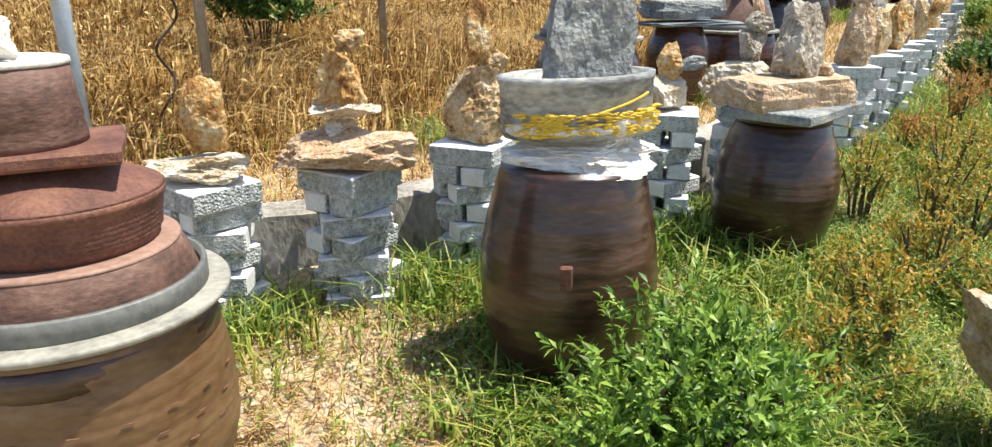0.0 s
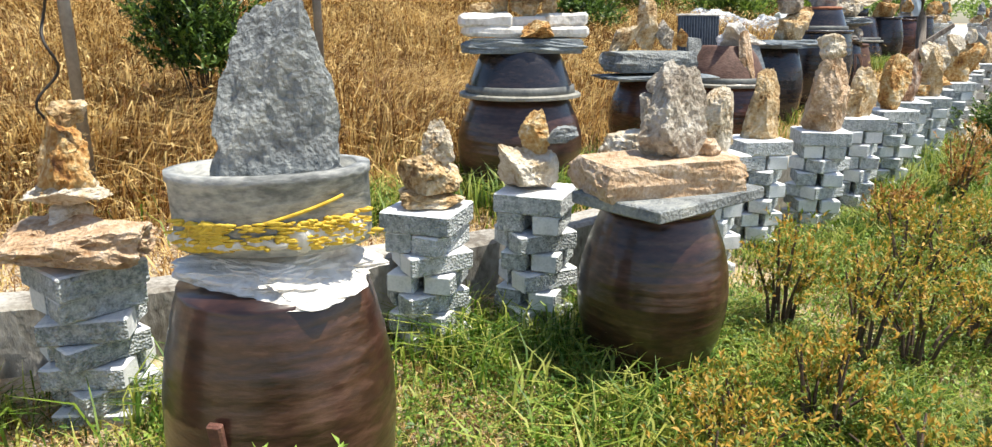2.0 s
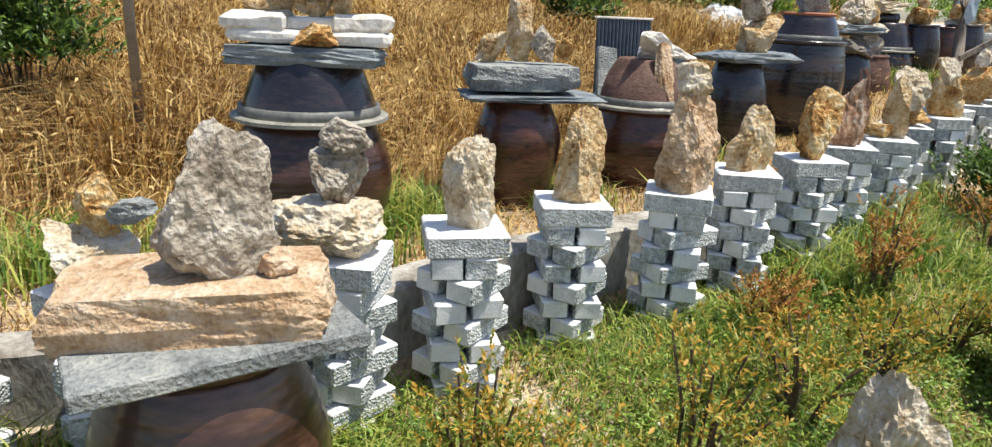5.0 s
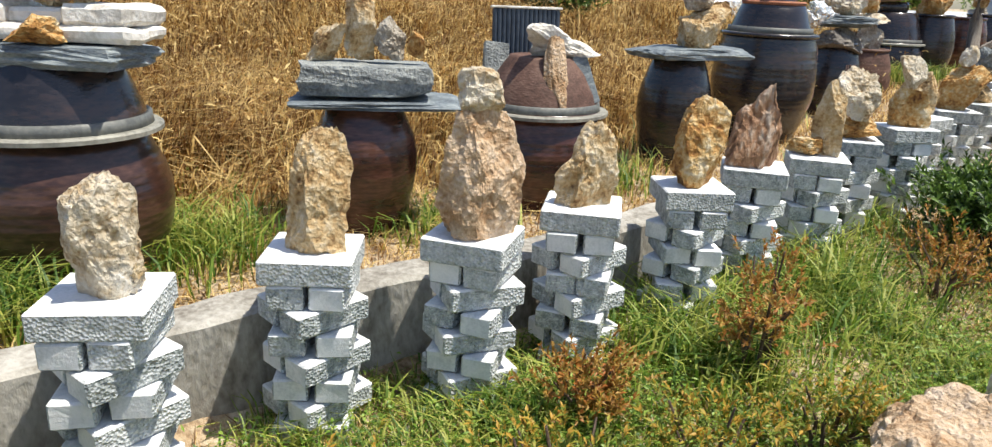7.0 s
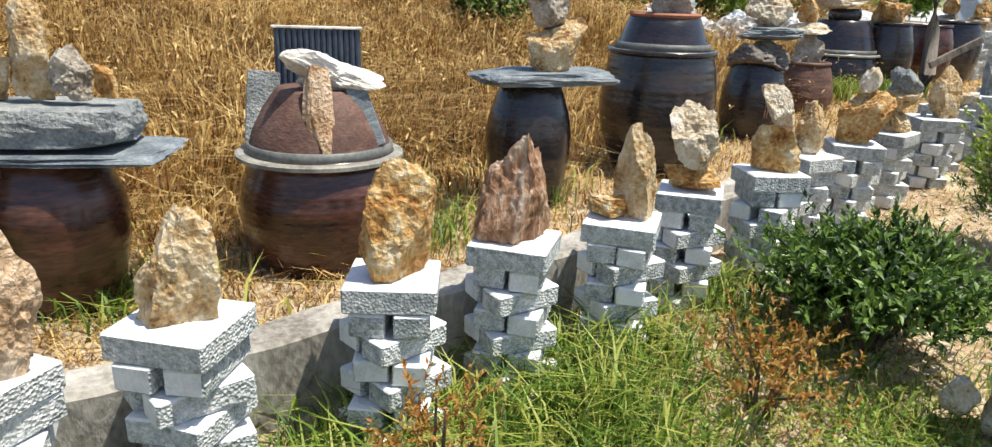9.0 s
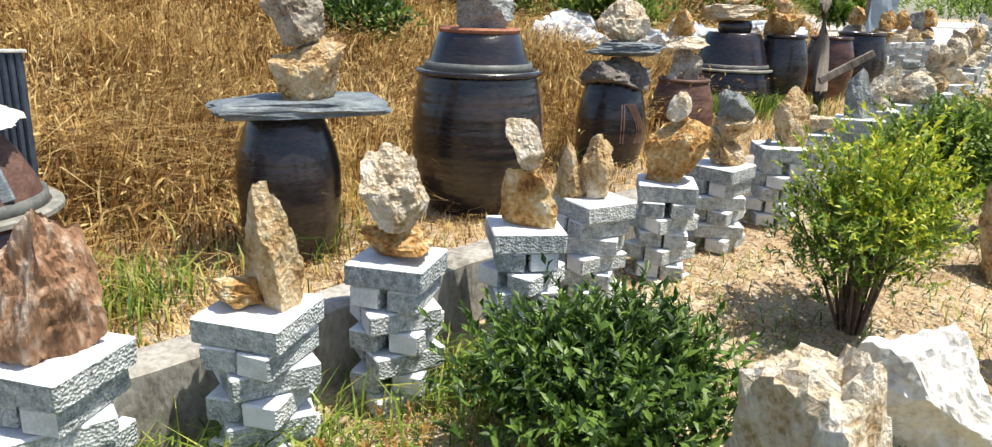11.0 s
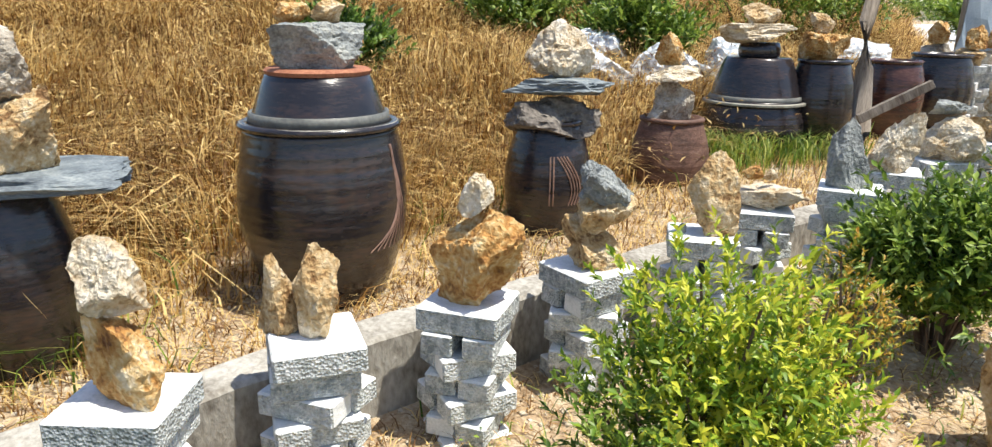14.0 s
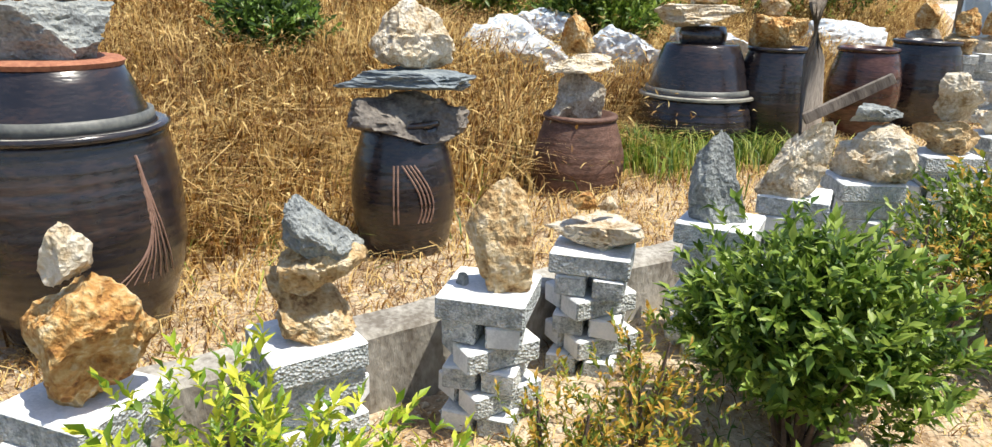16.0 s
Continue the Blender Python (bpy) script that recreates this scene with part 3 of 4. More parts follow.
for i in range(6):
    part("drawn_line", tube([on_jar(*MID, -1.2 + 0.08 * i + (0.35 * math.sin(2.2 * q) if i > 1 else 0), 0.78 - 0.4 * q) for q in np.linspace(0, 1, 10)], 0.004, 5), LINE, j, "pale scratched line")
j = jar(4.187, 9.976, 0.28, 0.5, 0.19, 0.25, 0.2, "matt", "matt brown unglazed jar with a dotted band", 0.45, 10)
j = jar(4.611, 11.1, 0.43, 0.38, 0.33, 0.38, 0.3, "dark", "wide dark glazed jar half sunk in grass", 0.5, 11)
jar_lid(j, 0.385, 0.37, 0.325, 0.23, 0.32, "dark")
part("neck", lathe([(0.13, 0.7), (0.145, 0.72), (0.15, 0.76), (0.135, 0.81)], 40), GLAZE["dark"], j, "black neck", True)
j = jar(5.065, 11.23, 0.48, 0.62, 0.18, 0.235, 0.18, "dark", "dark glazed jar under stacked rocks", 0.5, 12)
j = jar(5.6, 11.95, 0.5, 0.58, 0.19, 0.24, 0.18, "red", "red-brown glazed jar beside a wooden post", 0.5, 13)
j = jar(6.0, 12.5, 0.5, 0.62, 0.22, 0.27, 0.2, "dark", "dark glazed jar beside a wooden post", 0.5, 14)

# ---- stones on pillars and jars ----
rock(-0.871, 2.040, 0.460, 0.297, 0.223, 0.081, 23, "pale", "flat", "pillar", 0)
rock(-0.833, 2.040, 0.544, 0.129, 0.103, 0.216, 22, "ochre", "tall", "pillar", 1)
rock(-0.470, 2.176, 0.453, 0.440, 0.330, 0.140, 12, "pink", "flat", "pillar", 2)
rock(-0.470, 2.176, 0.544, 0.108, 0.092, 0.072, 12, "pale", "lump", "pillar", 3)
rock(-0.456, 2.176, 0.616, 0.217, 0.163, 0.055, 12, "pale", "flat", "pillar", 4)
rock(-0.467, 2.176, 0.650, 0.160, 0.136, 0.185, 12, "ochre", "lump", "pillar", 5)
rock(-0.430, 2.176, 0.812, 0.093, 0.079, 0.065, 11, "tan", "lump", "pillar", 6)
rock(-0.064, 2.457, 0.491, 0.249, 0.212, 0.257, 2, "tan", "block", "pillar", 7)
rock(-0.059, 2.459, 0.735, 0.095, 0.076, 0.234, 18, "ochre", "tall", "pillar", 8)
rock(0.003, 2.457, 0.734, 0.074, 0.063, 0.050, -0, "tan", "lump", "pillar", 9)
rock(0.367, 2.708, 0.502, 0.215, 0.161, 0.054, 30, "tan", "flat", "pillar", 10)
rock(0.369, 2.708, 0.547, 0.191, 0.163, 0.127, 30, "tan", "block", "pillar", 11)
rock(0.390, 2.712, 0.630, 0.103, 0.078, 0.144, 30, "pale", "peak", "pillar", 12)
rock(0.664, 2.888, 0.521, 0.210, 0.178, 0.152, 20, "pale", "lump", "pillar", 13)
rock(0.679, 2.891, 0.638, 0.100, 0.080, 0.151, 20, "ochre", "tall", "pillar", 14)
rock(0.770, 2.905, 0.677, 0.109, 0.081, 0.055, 17, "grey", "flat", "pillar", 15)
rock(1.063, 3.217, 0.512, 0.330, 0.280, 0.174, 36, "pale", "lump", "pillar", 16)
rock(1.114, 3.227, 0.653, 0.151, 0.128, 0.159, 35, "greytan", "block", "pillar", 17)
rock(1.135, 3.231, 0.803, 0.139, 0.104, 0.087, 34, "greytan", "peak", "pillar", 18)
rock(1.388, 3.516, 0.541, 0.151, 0.121, 0.277, 44, "pale", "tall", "pillar", 19)
rock(1.449, 3.531, 0.577, 0.047, 0.040, 0.051, 42, "tan", "lump", "pillar", 20)
rock(1.673, 3.923, 0.527, 0.181, 0.135, 0.336, 28, "tan", "peak", "pillar", 21)
rock(1.612, 3.908, 0.531, 0.046, 0.039, 0.054, 30, "pale", "lump", "pillar", 22)
rock(2.031, 4.170, 0.536, 0.248, 0.211, 0.378, 15, "pink", "lump", "pillar", 23)
rock(2.024, 4.168, 0.885, 0.129, 0.110, 0.128, 15, "pale", "lump", "pillar", 24)
rock(1.976, 4.157, 0.552, 0.070, 0.053, 0.056, 17, "tan", "flat", "pillar", 25)
rock(2.285, 4.455, 0.575, 0.195, 0.146, 0.271, 6, "tan", "peak", "pillar", 26)
rock(2.228, 4.441, 0.590, 0.058, 0.049, 0.075, 8, "pale", "lump", "pillar", 27)
rock(2.616, 4.862, 0.574, 0.201, 0.161, 0.324, 23, "ochre", "tall", "pillar", 28)
rock(2.828, 5.215, 0.580, 0.228, 0.183, 0.338, 13, "rust", "tall", "pillar", 29)
rock(3.148, 5.567, 0.594, 0.141, 0.105, 0.318, 4, "tan", "peak", "pillar", 30)
rock(3.071, 5.546, 0.601, 0.155, 0.116, 0.071, 6, "ochre", "flat", "pillar", 31)
rock(3.315, 5.958, 0.7, 0.186, 0.158, 0.238, -0, "pale", "lump", "pillar", 32)
rock(3.328, 5.962, 0.615, 0.211, 0.158, 0.097, -1, "ochre", "flat", "pillar", 33)
rock(3.646, 6.322, 0.603, 0.176, 0.149, 0.225, 24, "ochre", "block", "pillar", 34)
rock(3.626, 6.318, 0.820, 0.134, 0.114, 0.162, 24, "pale", "block", "pillar", 35)
rock(3.825, 6.729, 0.635, 0.133, 0.106, 0.244, 15, "tan", "tall", "pillar", 36)
rock(3.724, 6.708, 0.636, 0.112, 0.084, 0.210, 18, "tan", "peak", "pillar", 37)
rock(4.111, 7.091, 0.637, 0.270, 0.230, 0.272, 6, "ochre", "lump", "pillar", 38)
rock(4.104, 7.090, 0.893, 0.099, 0.084, 0.119, 6, "pale", "lump", "pillar", 39)
rock(4.339, 7.486, 0.645, 0.212, 0.180, 0.178, 14, "tan", "wedge", "pillar", 40)
rock(4.371, 7.499, 0.751, 0.197, 0.168, 0.153, 13, "tan", "lump", "pillar", 41)
rock(4.366, 7.497, 0.858, 0.175, 0.149, 0.132, 13, "grey", "wedge", "pillar", 42)
rock(4.651, 7.869, 0.660, 0.179, 0.134, 0.327, 24, "tan", "peak", "pillar", 43)
rock(4.563, 7.829, 0.648, 0.040, 0.030, 0.085, 27, "grey", "peak", "pillar", 44)
rock(4.794, 8.247, 0.704, 0.302, 0.226, 0.102, 16, "pale", "flat", "pillar", 45)
rock(4.761, 8.232, 0.824, 0.080, 0.068, 0.056, 17, "ochre", "lump", "pillar", 46)
rock(4.826, 8.261, 0.820, 0.062, 0.052, 0.043, 15, "pale", "lump", "pillar", 47)
rock(5.111, 8.487, 0.745, 0.183, 0.137, 0.307, 6, "grey", "peak", "pillar", 48)
rock(5.301, 8.942, 0.761, 0.240, 0.204, 0.281, 1, "pale", "wedge", "pillar", 49)
rock(5.561, 9.230, 0.766, 0.297, 0.252, 0.238, -4, "pale", "lump", "pillar", 50)
rock(5.548, 9.224, 1.001, 0.172, 0.129, 0.070, -4, "grey", "flat", "pillar", 51)
rock(1.105, 2.686, 0.674, 0.23, 0.180, 0.285, 9, "greytan", "tall", "jar", 52)
rock(1.214, 2.703, 0.676, 0.079, 0.067, 0.052, 5, "pink", "lump", "jar", 53)
rock(0.538, 4.305, 0.912, 0.615, 0.420, 0.073, 14, "slate", "plate", "jar", 54)
rock(0.625, 4.165, 0.985, 0.176, 0.150, 0.090, 13, "ochre", "lump", "jar", 55)
rock(0.346, 4.274, 1.091, 0.135, 0.101, 0.068, 17, "tan", "flat", "jar", 56)
rock(0.430, 4.288, 1.095, 0.094, 0.075, 0.148, 16, "tan", "tall", "jar", 57)
rock(0.560, 4.308, 1.091, 0.169, 0.143, 0.102, 14, "tan", "lump", "jar", 58)
rock(0.601, 4.315, 1.190, 0.355, 0.248, 0.069, 13, "slate", "plate", "jar", 59)
rock(0.676, 4.326, 1.081, 0.077, 0.062, 0.143, 12, "tan", "tall", "jar", 60)
rock(1.309, 5.145, 0.726, 0.715, 0.420, 0.028, 23, "slate", "plate", "jar", 61)
rock(1.266, 5.135, 0.772, 0.558, 0.335, 0.124, 24, "grey", "long", "jar", 62)
rock(1.101, 5.094, 0.894, 0.181, 0.154, 0.151, 27, "tan", "wedge", "jar", 63)
rock(1.243, 5.129, 0.900, 0.133, 0.107, 0.325, 25, "tan", "tall", "jar", 64)
rock(1.360, 5.158, 0.906, 0.137, 0.102, 0.175, 22, "greytan", "peak", "jar", 65)
rock(1.463, 5.183, 0.916, 0.075, 0.064, 0.113, 20, "ochre", "lump", "jar", 66)
rock(2.555, 6.867, 0.862, 0.730, 0.420, 0.063, 40, "slate", "plate", "jar", 67)
rock(2.585, 6.873, 0.892, 0.309, 0.263, 0.300, 39, "tan", "block", "jar", 68)
rock(2.545, 6.866, 1.13, 0.257, 0.219, 0.27, 40, "greytan", "lump", "jar", 69)
rock(3.093, 7.834, 1.156, 0.379, 0.323, 0.226, 35, "grey", "taperdown", "jar", 70)
rock(2.997, 7.795, 1.376, 0.150, 0.127, 0.081, 37, "ochre", "lump", "jar", 71)
rock(3.130, 7.848, 1.376, 0.137, 0.117, 0.088, 35, "tan", "lump", "jar", 72)
rock(3.744, 8.936, 0.817, 0.538, 0.457, 0.205, 31, "dark", "block", "jar", 73)
rock(3.735, 8.932, 1.017, 0.591, 0.443, 0.103, 31, "slate", "flat", "jar", 74)
rock(3.760, 8.944, 1.112, 0.364, 0.273, 0.291, 31, "pale", "peak", "jar", 75)
rock(4.166, 9.966, 0.764, 0.300, 0.255, 0.281, 18, "greytan", "block", "jar", 76)
rock(4.170, 9.968, 1.039, 0.365, 0.274, 0.093, 18, "pale", "flat", "jar", 77)
rock(4.154, 9.961, 1.129, 0.190, 0.143, 0.203, 18, "ochre", "peak", "jar", 78)
rock(4.571, 11.082, 1.236, 0.544, 0.408, 0.146, 9, "pale", "flat", "jar", 79)
rock(4.599, 11.094, 1.373, 0.275, 0.234, 0.153, 9, "tan", "lump", "jar", 80)
rock(5.047, 11.219, 1.110, 0.354, 0.301, 0.221, 4, "ochre", "lump", "jar", 81)
rock(5.008, 11.202, 1.315, 0.194, 0.165, 0.145, 4, "tan", "lump", "jar", 82)
rock(0.22, 1.86, 0.548, 0.44, 0.34, 0.092, 5, "white", "flat", "jar", 320)
rock(0.23, 1.86, 0.66, 0.25, 0.15, 0.47, 10, "grey", "peak", "jar", 321)
rock(1.07, 2.68, 0.572, 0.5, 0.28, 0.11, 24, "pink", "long", "jar", 322)

# ---- far end: weathered post, wrapped boulders, stacked walls of pavers ----
ob = new("driftwood_post")
ob.matrix_world = pose(5.3, 10.7, 0.4)
tagged(ob, "crooked weathered wooden post with a slanting board", "post")
part("post", tube([(0, 0, 0), (0.02, 0, 0.3), (-0.015, 0, 0.7), (-0.04, 0.01, 1.0), (0.02, 0.0, 1.5)], (0.07, 0.04), 10), WOOD, ob, smooth=True)
part("board", box(0.5, 0.03, 0.06, 0.004, 0.006, 4, 2), WOOD, ob).matrix_basis = pose(0.2, -0.06, 0.48, 0, -28, 20)
for i, (x, y, s) in enumerate(((3.1, 11.8, 1.0), (3.75, 12.4, 0.95), (2.9, 12.9, 0.9), (4.3, 13.1, 1.0), (5.4, 15.0, 1.0))):
    ob = new("wrapped_boulder", finish("wrapped_boulder", stone_mesh(s, s * 0.8, s * 0.65, "lump", 60 + i, 5), WRAP))
    ob.matrix_world = pose(x, y, land_at(x, y) - 0.03)
    tagged(ob, "boulder wrapped in crumpled silvery plastic sheet", "wrapped boulder")
for i, (x, y, k) in enumerate(((5.85, 9.75, 0.82), (6.1, 10.2, 0.85), (6.3, 10.7, 0.9), (6.55, 11.2, 0.92), (6.8, 11.8, 0.95), (7.05, 12.4, 0.98), (7.3, 13.0, 1.0), (6.2, 12.6, 1.05), (6.45, 12.95, 1.05), (6.7, 13.3, 1.05), (6.0, 12.9, 1.08), (6.95, 13.7, 1.08), (7.5, 13.7, 1.05))):
    pillar(x, y, k, 8, 20 + 13 * i)
    g = random.Random(i)
    rock(x, y, k, 0.26, 0.2, 0.15, 40 * i, g.choice(("pale", "tan", "greytan")), g.choice(("lump", "flat", "block")), "pillar", 400 + i)
    rock(x + 0.02, y, k + 0.14, 0.18, 0.16, 0.2, 70 * i, g.choice(("pale", "tan", "grey", "ochre")), g.choice(("peak", "lump", "tall")), "pillar", 430 + i)

banner = new("banner_pole")
banner.matrix_world = pose(6.35, 13.9, 0.5, 0, 0, 15)
tagged(banner, "leaning pole wrapped with a pale blue banner cloth", "banner")
part("pole", lathe([(0.04, 0), (0.035, 1.6), (0.03, 1.61)], 12), STEEL, banner, smooth=True)
bm = box(0.34, 0.02, 0.85, 0.004, 0.03, 4, 4)
part("cloth", bm, BLUEPAINT, banner, "pale blue cloth").matrix_basis = pose(0.12, -0.05, 0.6, 0, 6, 0)

# ---- boulders at the path's edge ----
for i, (x, y, top, w, d, h, c, f) in enumerate(((1.34, 1.5, 0.3, 0.4, 0.32, 0.42, "pink", "block"), (2.05, 2.3, 0.3, 0.4, 0.3, 0.42, "greytan", "block"), (2.5, 3.12, 0.47, 0.34, 0.3, 0.5, "pale", "peak"), (3.22, 3.86, 0.42, 0.55, 0.4, 0.5, "pink", "lump"), (3.56, 4.3, 0.56, 0.42, 0.3, 0.62, "white", "block"), (4.39, 5.35, 0.78, 0.34, 0.3, 0.82, "pale", "block"), (4.88, 6.17, 0.5, 0.42, 0.34, 0.5, "white", "flat"), (5.43, 6.66, 0.7, 0.32, 0.28, 0.72, "pale", "tall"), (5.65, 7.5, 0.66, 0.36, 0.32, 0.62, "tan", "block"), (4.16, 5.43, 0.27, 0.12, 0.1, 0.12, "pale", "lump"))):
    rock(x, y, top - h, w, d, h, 25 * i, c, f, "path", 500 + i)

# ---- steel posts, sign pole, wire ----
for x, y, h in ((-1.42, 3.6, 2.4), (-0.75, 4.95, 2.4)):
    ob = new("steel_post", finish("steel_post", lathe([(0.026, 0), (0.026, h), (0.02, h + 0.008)], 14), STEEL, True))
    ob.matrix_world = pose(x, y, -0.12)
    tagged(ob, "thin grey steel post standing in dry grass", "post", "steel posts")
sign = new("sign_post")
sign.matrix_world = pose(-1.85, 3.2, -0.1)
tagged(sign, "pale blue pole with a small white sign board", "sign")
part("pole", lathe([(0.036, 0), (0.036, 1.6), (0.03, 1.606)], 16), BLUEPAINT, sign, smooth=True)
part("board", box(0.5, 0.02, 0.34, 0.004), MATS["white"], sign, "white board").matrix_basis = pose(-0.2, -0.05, 1.03)
part("printed_bar", box(0.1, 0.004, 0.03, 0.001), WIRE, sign, "dark printed bar").matrix_basis = pose(-0.02, -0.064, 1.1)
ob = new("wire", finish("wire", tube([(-1.75 + 0.04 * math.sin(q * 2.1) + 0.02 * q, 3.7 + 0.03 * math.cos(q * 3), 0.0 + 0.13 * q) for q in np.linspace(0, 9, 50)], 0.007, 6), WIRE, True))
tagged(ob, "dark bent wire dangling among dry grass", "wire")


# ---- leaves and grass ----
def leaf_arrays(centres, ways, ups, length, width, fold=0.25):
    """Pointed leaves with a folded midrib: six corners and four triangles each."""
    n = len(centres)
    ways = ways / np.linalg.norm(ways, axis=1, keepdims=True)
    side = np.cross(ways, ups)
    side /= np.linalg.norm(side, axis=1, keepdims=True) + 1e-9
    up = np.cross(side, ways)
    L, W = length[:, None], width[:, None]
    v = np.stack([centres, centres + ways * L * 0.45 + side * W * 0.5 + up * W * fold, centres + ways * L * 0.5, centres + ways * L * 0.45 - side * W * 0.5 + up * W * fold, centres + ways * L - up * L * 0.12], 1)
    b = (np.arange(n) * 5)[:, None]
    f = np.concatenate([b + np.array([[0, 1, 2]]), b + np.array([[0, 2, 3]]), b + np.array([[2, 1, 4]]), b + np.array([[2, 4, 3]])], 0)
    return v.reshape(-1, 3), f


def shrub(x, y, w, h, kind, label, leaves=1500, leaf=0.05, bare=0.25, seed=0, name="shrub", stems=14, tips_kind=None):
    """Stems fanning out from one base, each ending in sprays of pointed leaves."""
    rng = np.random.default_rng(seed)
    base = new(name)
    base.matrix_world = pose(x, y, land_at(x, y))
    tagged(base, label, "shrub", "shrubs")
    tips, wood = [], bmesh.new()
    for i in range(stems):
        a, r = rng.uniform(0, 2 * math.pi), math.sqrt(rng.uniform(0.02, 1))
        tip = np.array([r * w / 2 * math.cos(a), r * w / 2 * math.sin(a), h * (1 - 0.42 * r * r) * rng.uniform(0.8, 1.04)])
        pts = [(0.03 * math.cos(a), 0.03 * math.sin(a), -0.03), tuple(tip * np.array([0.45, 0.45, 0.5]) + rng.normal(0, 0.012, 3)), tuple(tip)]
        twig = tube(pts, (0.008, 0.003), 5)
        for fc in twig.faces:
            wood.faces.new([wood.verts.new(v.co) for v in fc.verts])
        twig.free()
        tips.append(pts)
    part("stem", wood, BARK, base)
    sprigs = max(30, leaves // 5)
    k = rng.integers(0, stems, sprigs)
    p = np.array([tips[q][1] for q in k]) * 1.0
    e = np.array([tips[q][2] for q in k])
    q = rng.uniform(0, 1, (sprigs, 1)) ** 0.7
    c = p * (1 - q) + e * q + rng.normal(0, 1, (sprigs, 3)) * np.array([w * 0.13, w * 0.13, h * 0.09])
    c[:, 2] = np.clip(c[:, 2], h * bare, h * 1.08)
    grow = np.stack([c[:, 0] * 0.9, c[:, 1] * 0.9, np.full(sprigs, 0.5 * w)], 1) + rng.normal(0, 0.12 * w, (sprigs, 3))
    grow /= np.linalg.norm(grow, axis=1, keepdims=True)
    per = 11
    step = np.tile(np.arange(per) / per, sprigs)
    C = np.repeat(c, per, 0) + np.repeat(grow, per, 0) * (step * leaf * 1.9)[:, None]
    out = rng.normal(0, 1, (len(C), 3))
    ways = np.repeat(grow, per, 0) * (0.35 + 0.9 * step[:, None]) + out * 0.55
    ups = np.repeat(grow, per, 0) + np.array([0, 0, 0.8]) + rng.normal(0, 0.25, (len(C), 3))
    size = leaf * rng.uniform(0.6, 1.15, len(C))
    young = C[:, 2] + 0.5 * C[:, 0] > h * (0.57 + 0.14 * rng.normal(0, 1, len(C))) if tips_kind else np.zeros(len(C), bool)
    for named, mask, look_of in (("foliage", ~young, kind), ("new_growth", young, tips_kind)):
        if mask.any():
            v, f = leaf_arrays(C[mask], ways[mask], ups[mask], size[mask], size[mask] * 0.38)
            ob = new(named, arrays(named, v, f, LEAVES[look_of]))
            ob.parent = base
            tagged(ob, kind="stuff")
    return base


shrub(0.38, 1.24, 0.4, 0.53, "fresh", "fresh green leafy shrub in front of a brown jar", 5200, 0.03, 0.06, 1, stems=24)
shrub(3.97, 5.78, 0.58, 0.39, "deep", "low dense dark green shrub in dry soil", 6000, 0.042, 0.04, 2, stems=24)
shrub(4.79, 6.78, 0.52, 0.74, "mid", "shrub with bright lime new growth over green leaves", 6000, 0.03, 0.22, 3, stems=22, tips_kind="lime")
shrub(5.42, 8.06, 0.48, 0.54, "mid", "dense green leafy shrub beside white pillars", 6500, 0.046, 0.04, 4, stems=26)
shrub(6.15, 9.0, 0.7, 0.6, "mid", "green shrub with reddish lower leaves", 4600, 0.045, 0.05, 5, tips_kind="rusty", stems=22)
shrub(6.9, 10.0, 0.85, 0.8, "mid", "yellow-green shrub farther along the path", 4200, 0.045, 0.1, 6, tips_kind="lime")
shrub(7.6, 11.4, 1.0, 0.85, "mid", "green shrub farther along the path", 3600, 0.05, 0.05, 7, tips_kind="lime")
shrub(8.3, 13.0, 1.0, 0.8, "lime", "yellow-green shrub far along the path", 2600, 0.055, 0.1, 8)
shrub(-1.62, 5.15, 0.6, 1.3, "deep", "dark green bush growing in dry grass", 3600, 0.06, 0.35, 9)
for i, (x, y, w, h) in enumerate(((1.75, 2.75, 0.3, 0.42), (2.05, 3.2, 0.34, 0.45), (2.4, 3.6, 0.34, 0.4), (2.85, 4.45, 0.22, 0.42), (1.5, 2.35, 0.26, 0.3), (1.25, 2.2, 0.24, 0.28), (1.95, 2.8, 0.3, 0.35), (3.6, 5.3, 0.34, 0.3), (2.35, 4.1, 0.2, 0.22), (5.0, 7.4, 0.24, 0.5), (5.1, 7.62, 0.2, 0.48), (5.75, 8.7, 0.3, 0.45), (6.3, 8.6, 0.3, 0.4), (2.7, 3.9, 0.24, 0.3), (3.0, 4.15, 0.2, 0.25), (1.7, 2.15, 0.3, 0.22), (0.95, 1.75, 0.26, 0.24), (1.15, 1.95, 0.22, 0.26), (2.25, 3.0, 0.3, 0.3), (1.55, 2.95, 0.2, 0.4))):
    shrub(x, y, w * 1.3, h, "red" if i in (3, 7, 8, 12) else "rusty", "thin azalea bush with rusty olive leaves on bare twigs", 700, 0.024, 0.36, 20 + i, "azalea_bush", 9)
for i, (x, y, w, h) in enumerate(((1.0, 11.2, 0.7, 0.75), (1.7, 13.6, 1.1, 1.0), (2.6, 15.5, 1.6, 1.5), (4.2, 17.5, 2.2, 2.0), (1.2, 14.5, 1.2, 1.2), (5.4, 18.5, 1.8, 1.7), (0.2, 16.5, 1.4, 1.3), (3.3, 13.2, 0.9, 0.9))):
    shrub(x, y, w, h, "mid" if i % 2 else "deep", "green bush standing at the back of the dry meadow", 3000, 0.09, 0.12, 50 + i)


def patch(x, y, k, seed):
    """A smooth uneven field between about -1 and 1."""
    return (np.sin(x * k + seed) * np.cos(y * k * 1.2 + seed * 2) + 0.6 * np.sin(x * k * 2.3 + y * k * 1.7 + seed) + 0.3 * np.sin(x * k * 5 - y * k * 4.1)) / 1.5


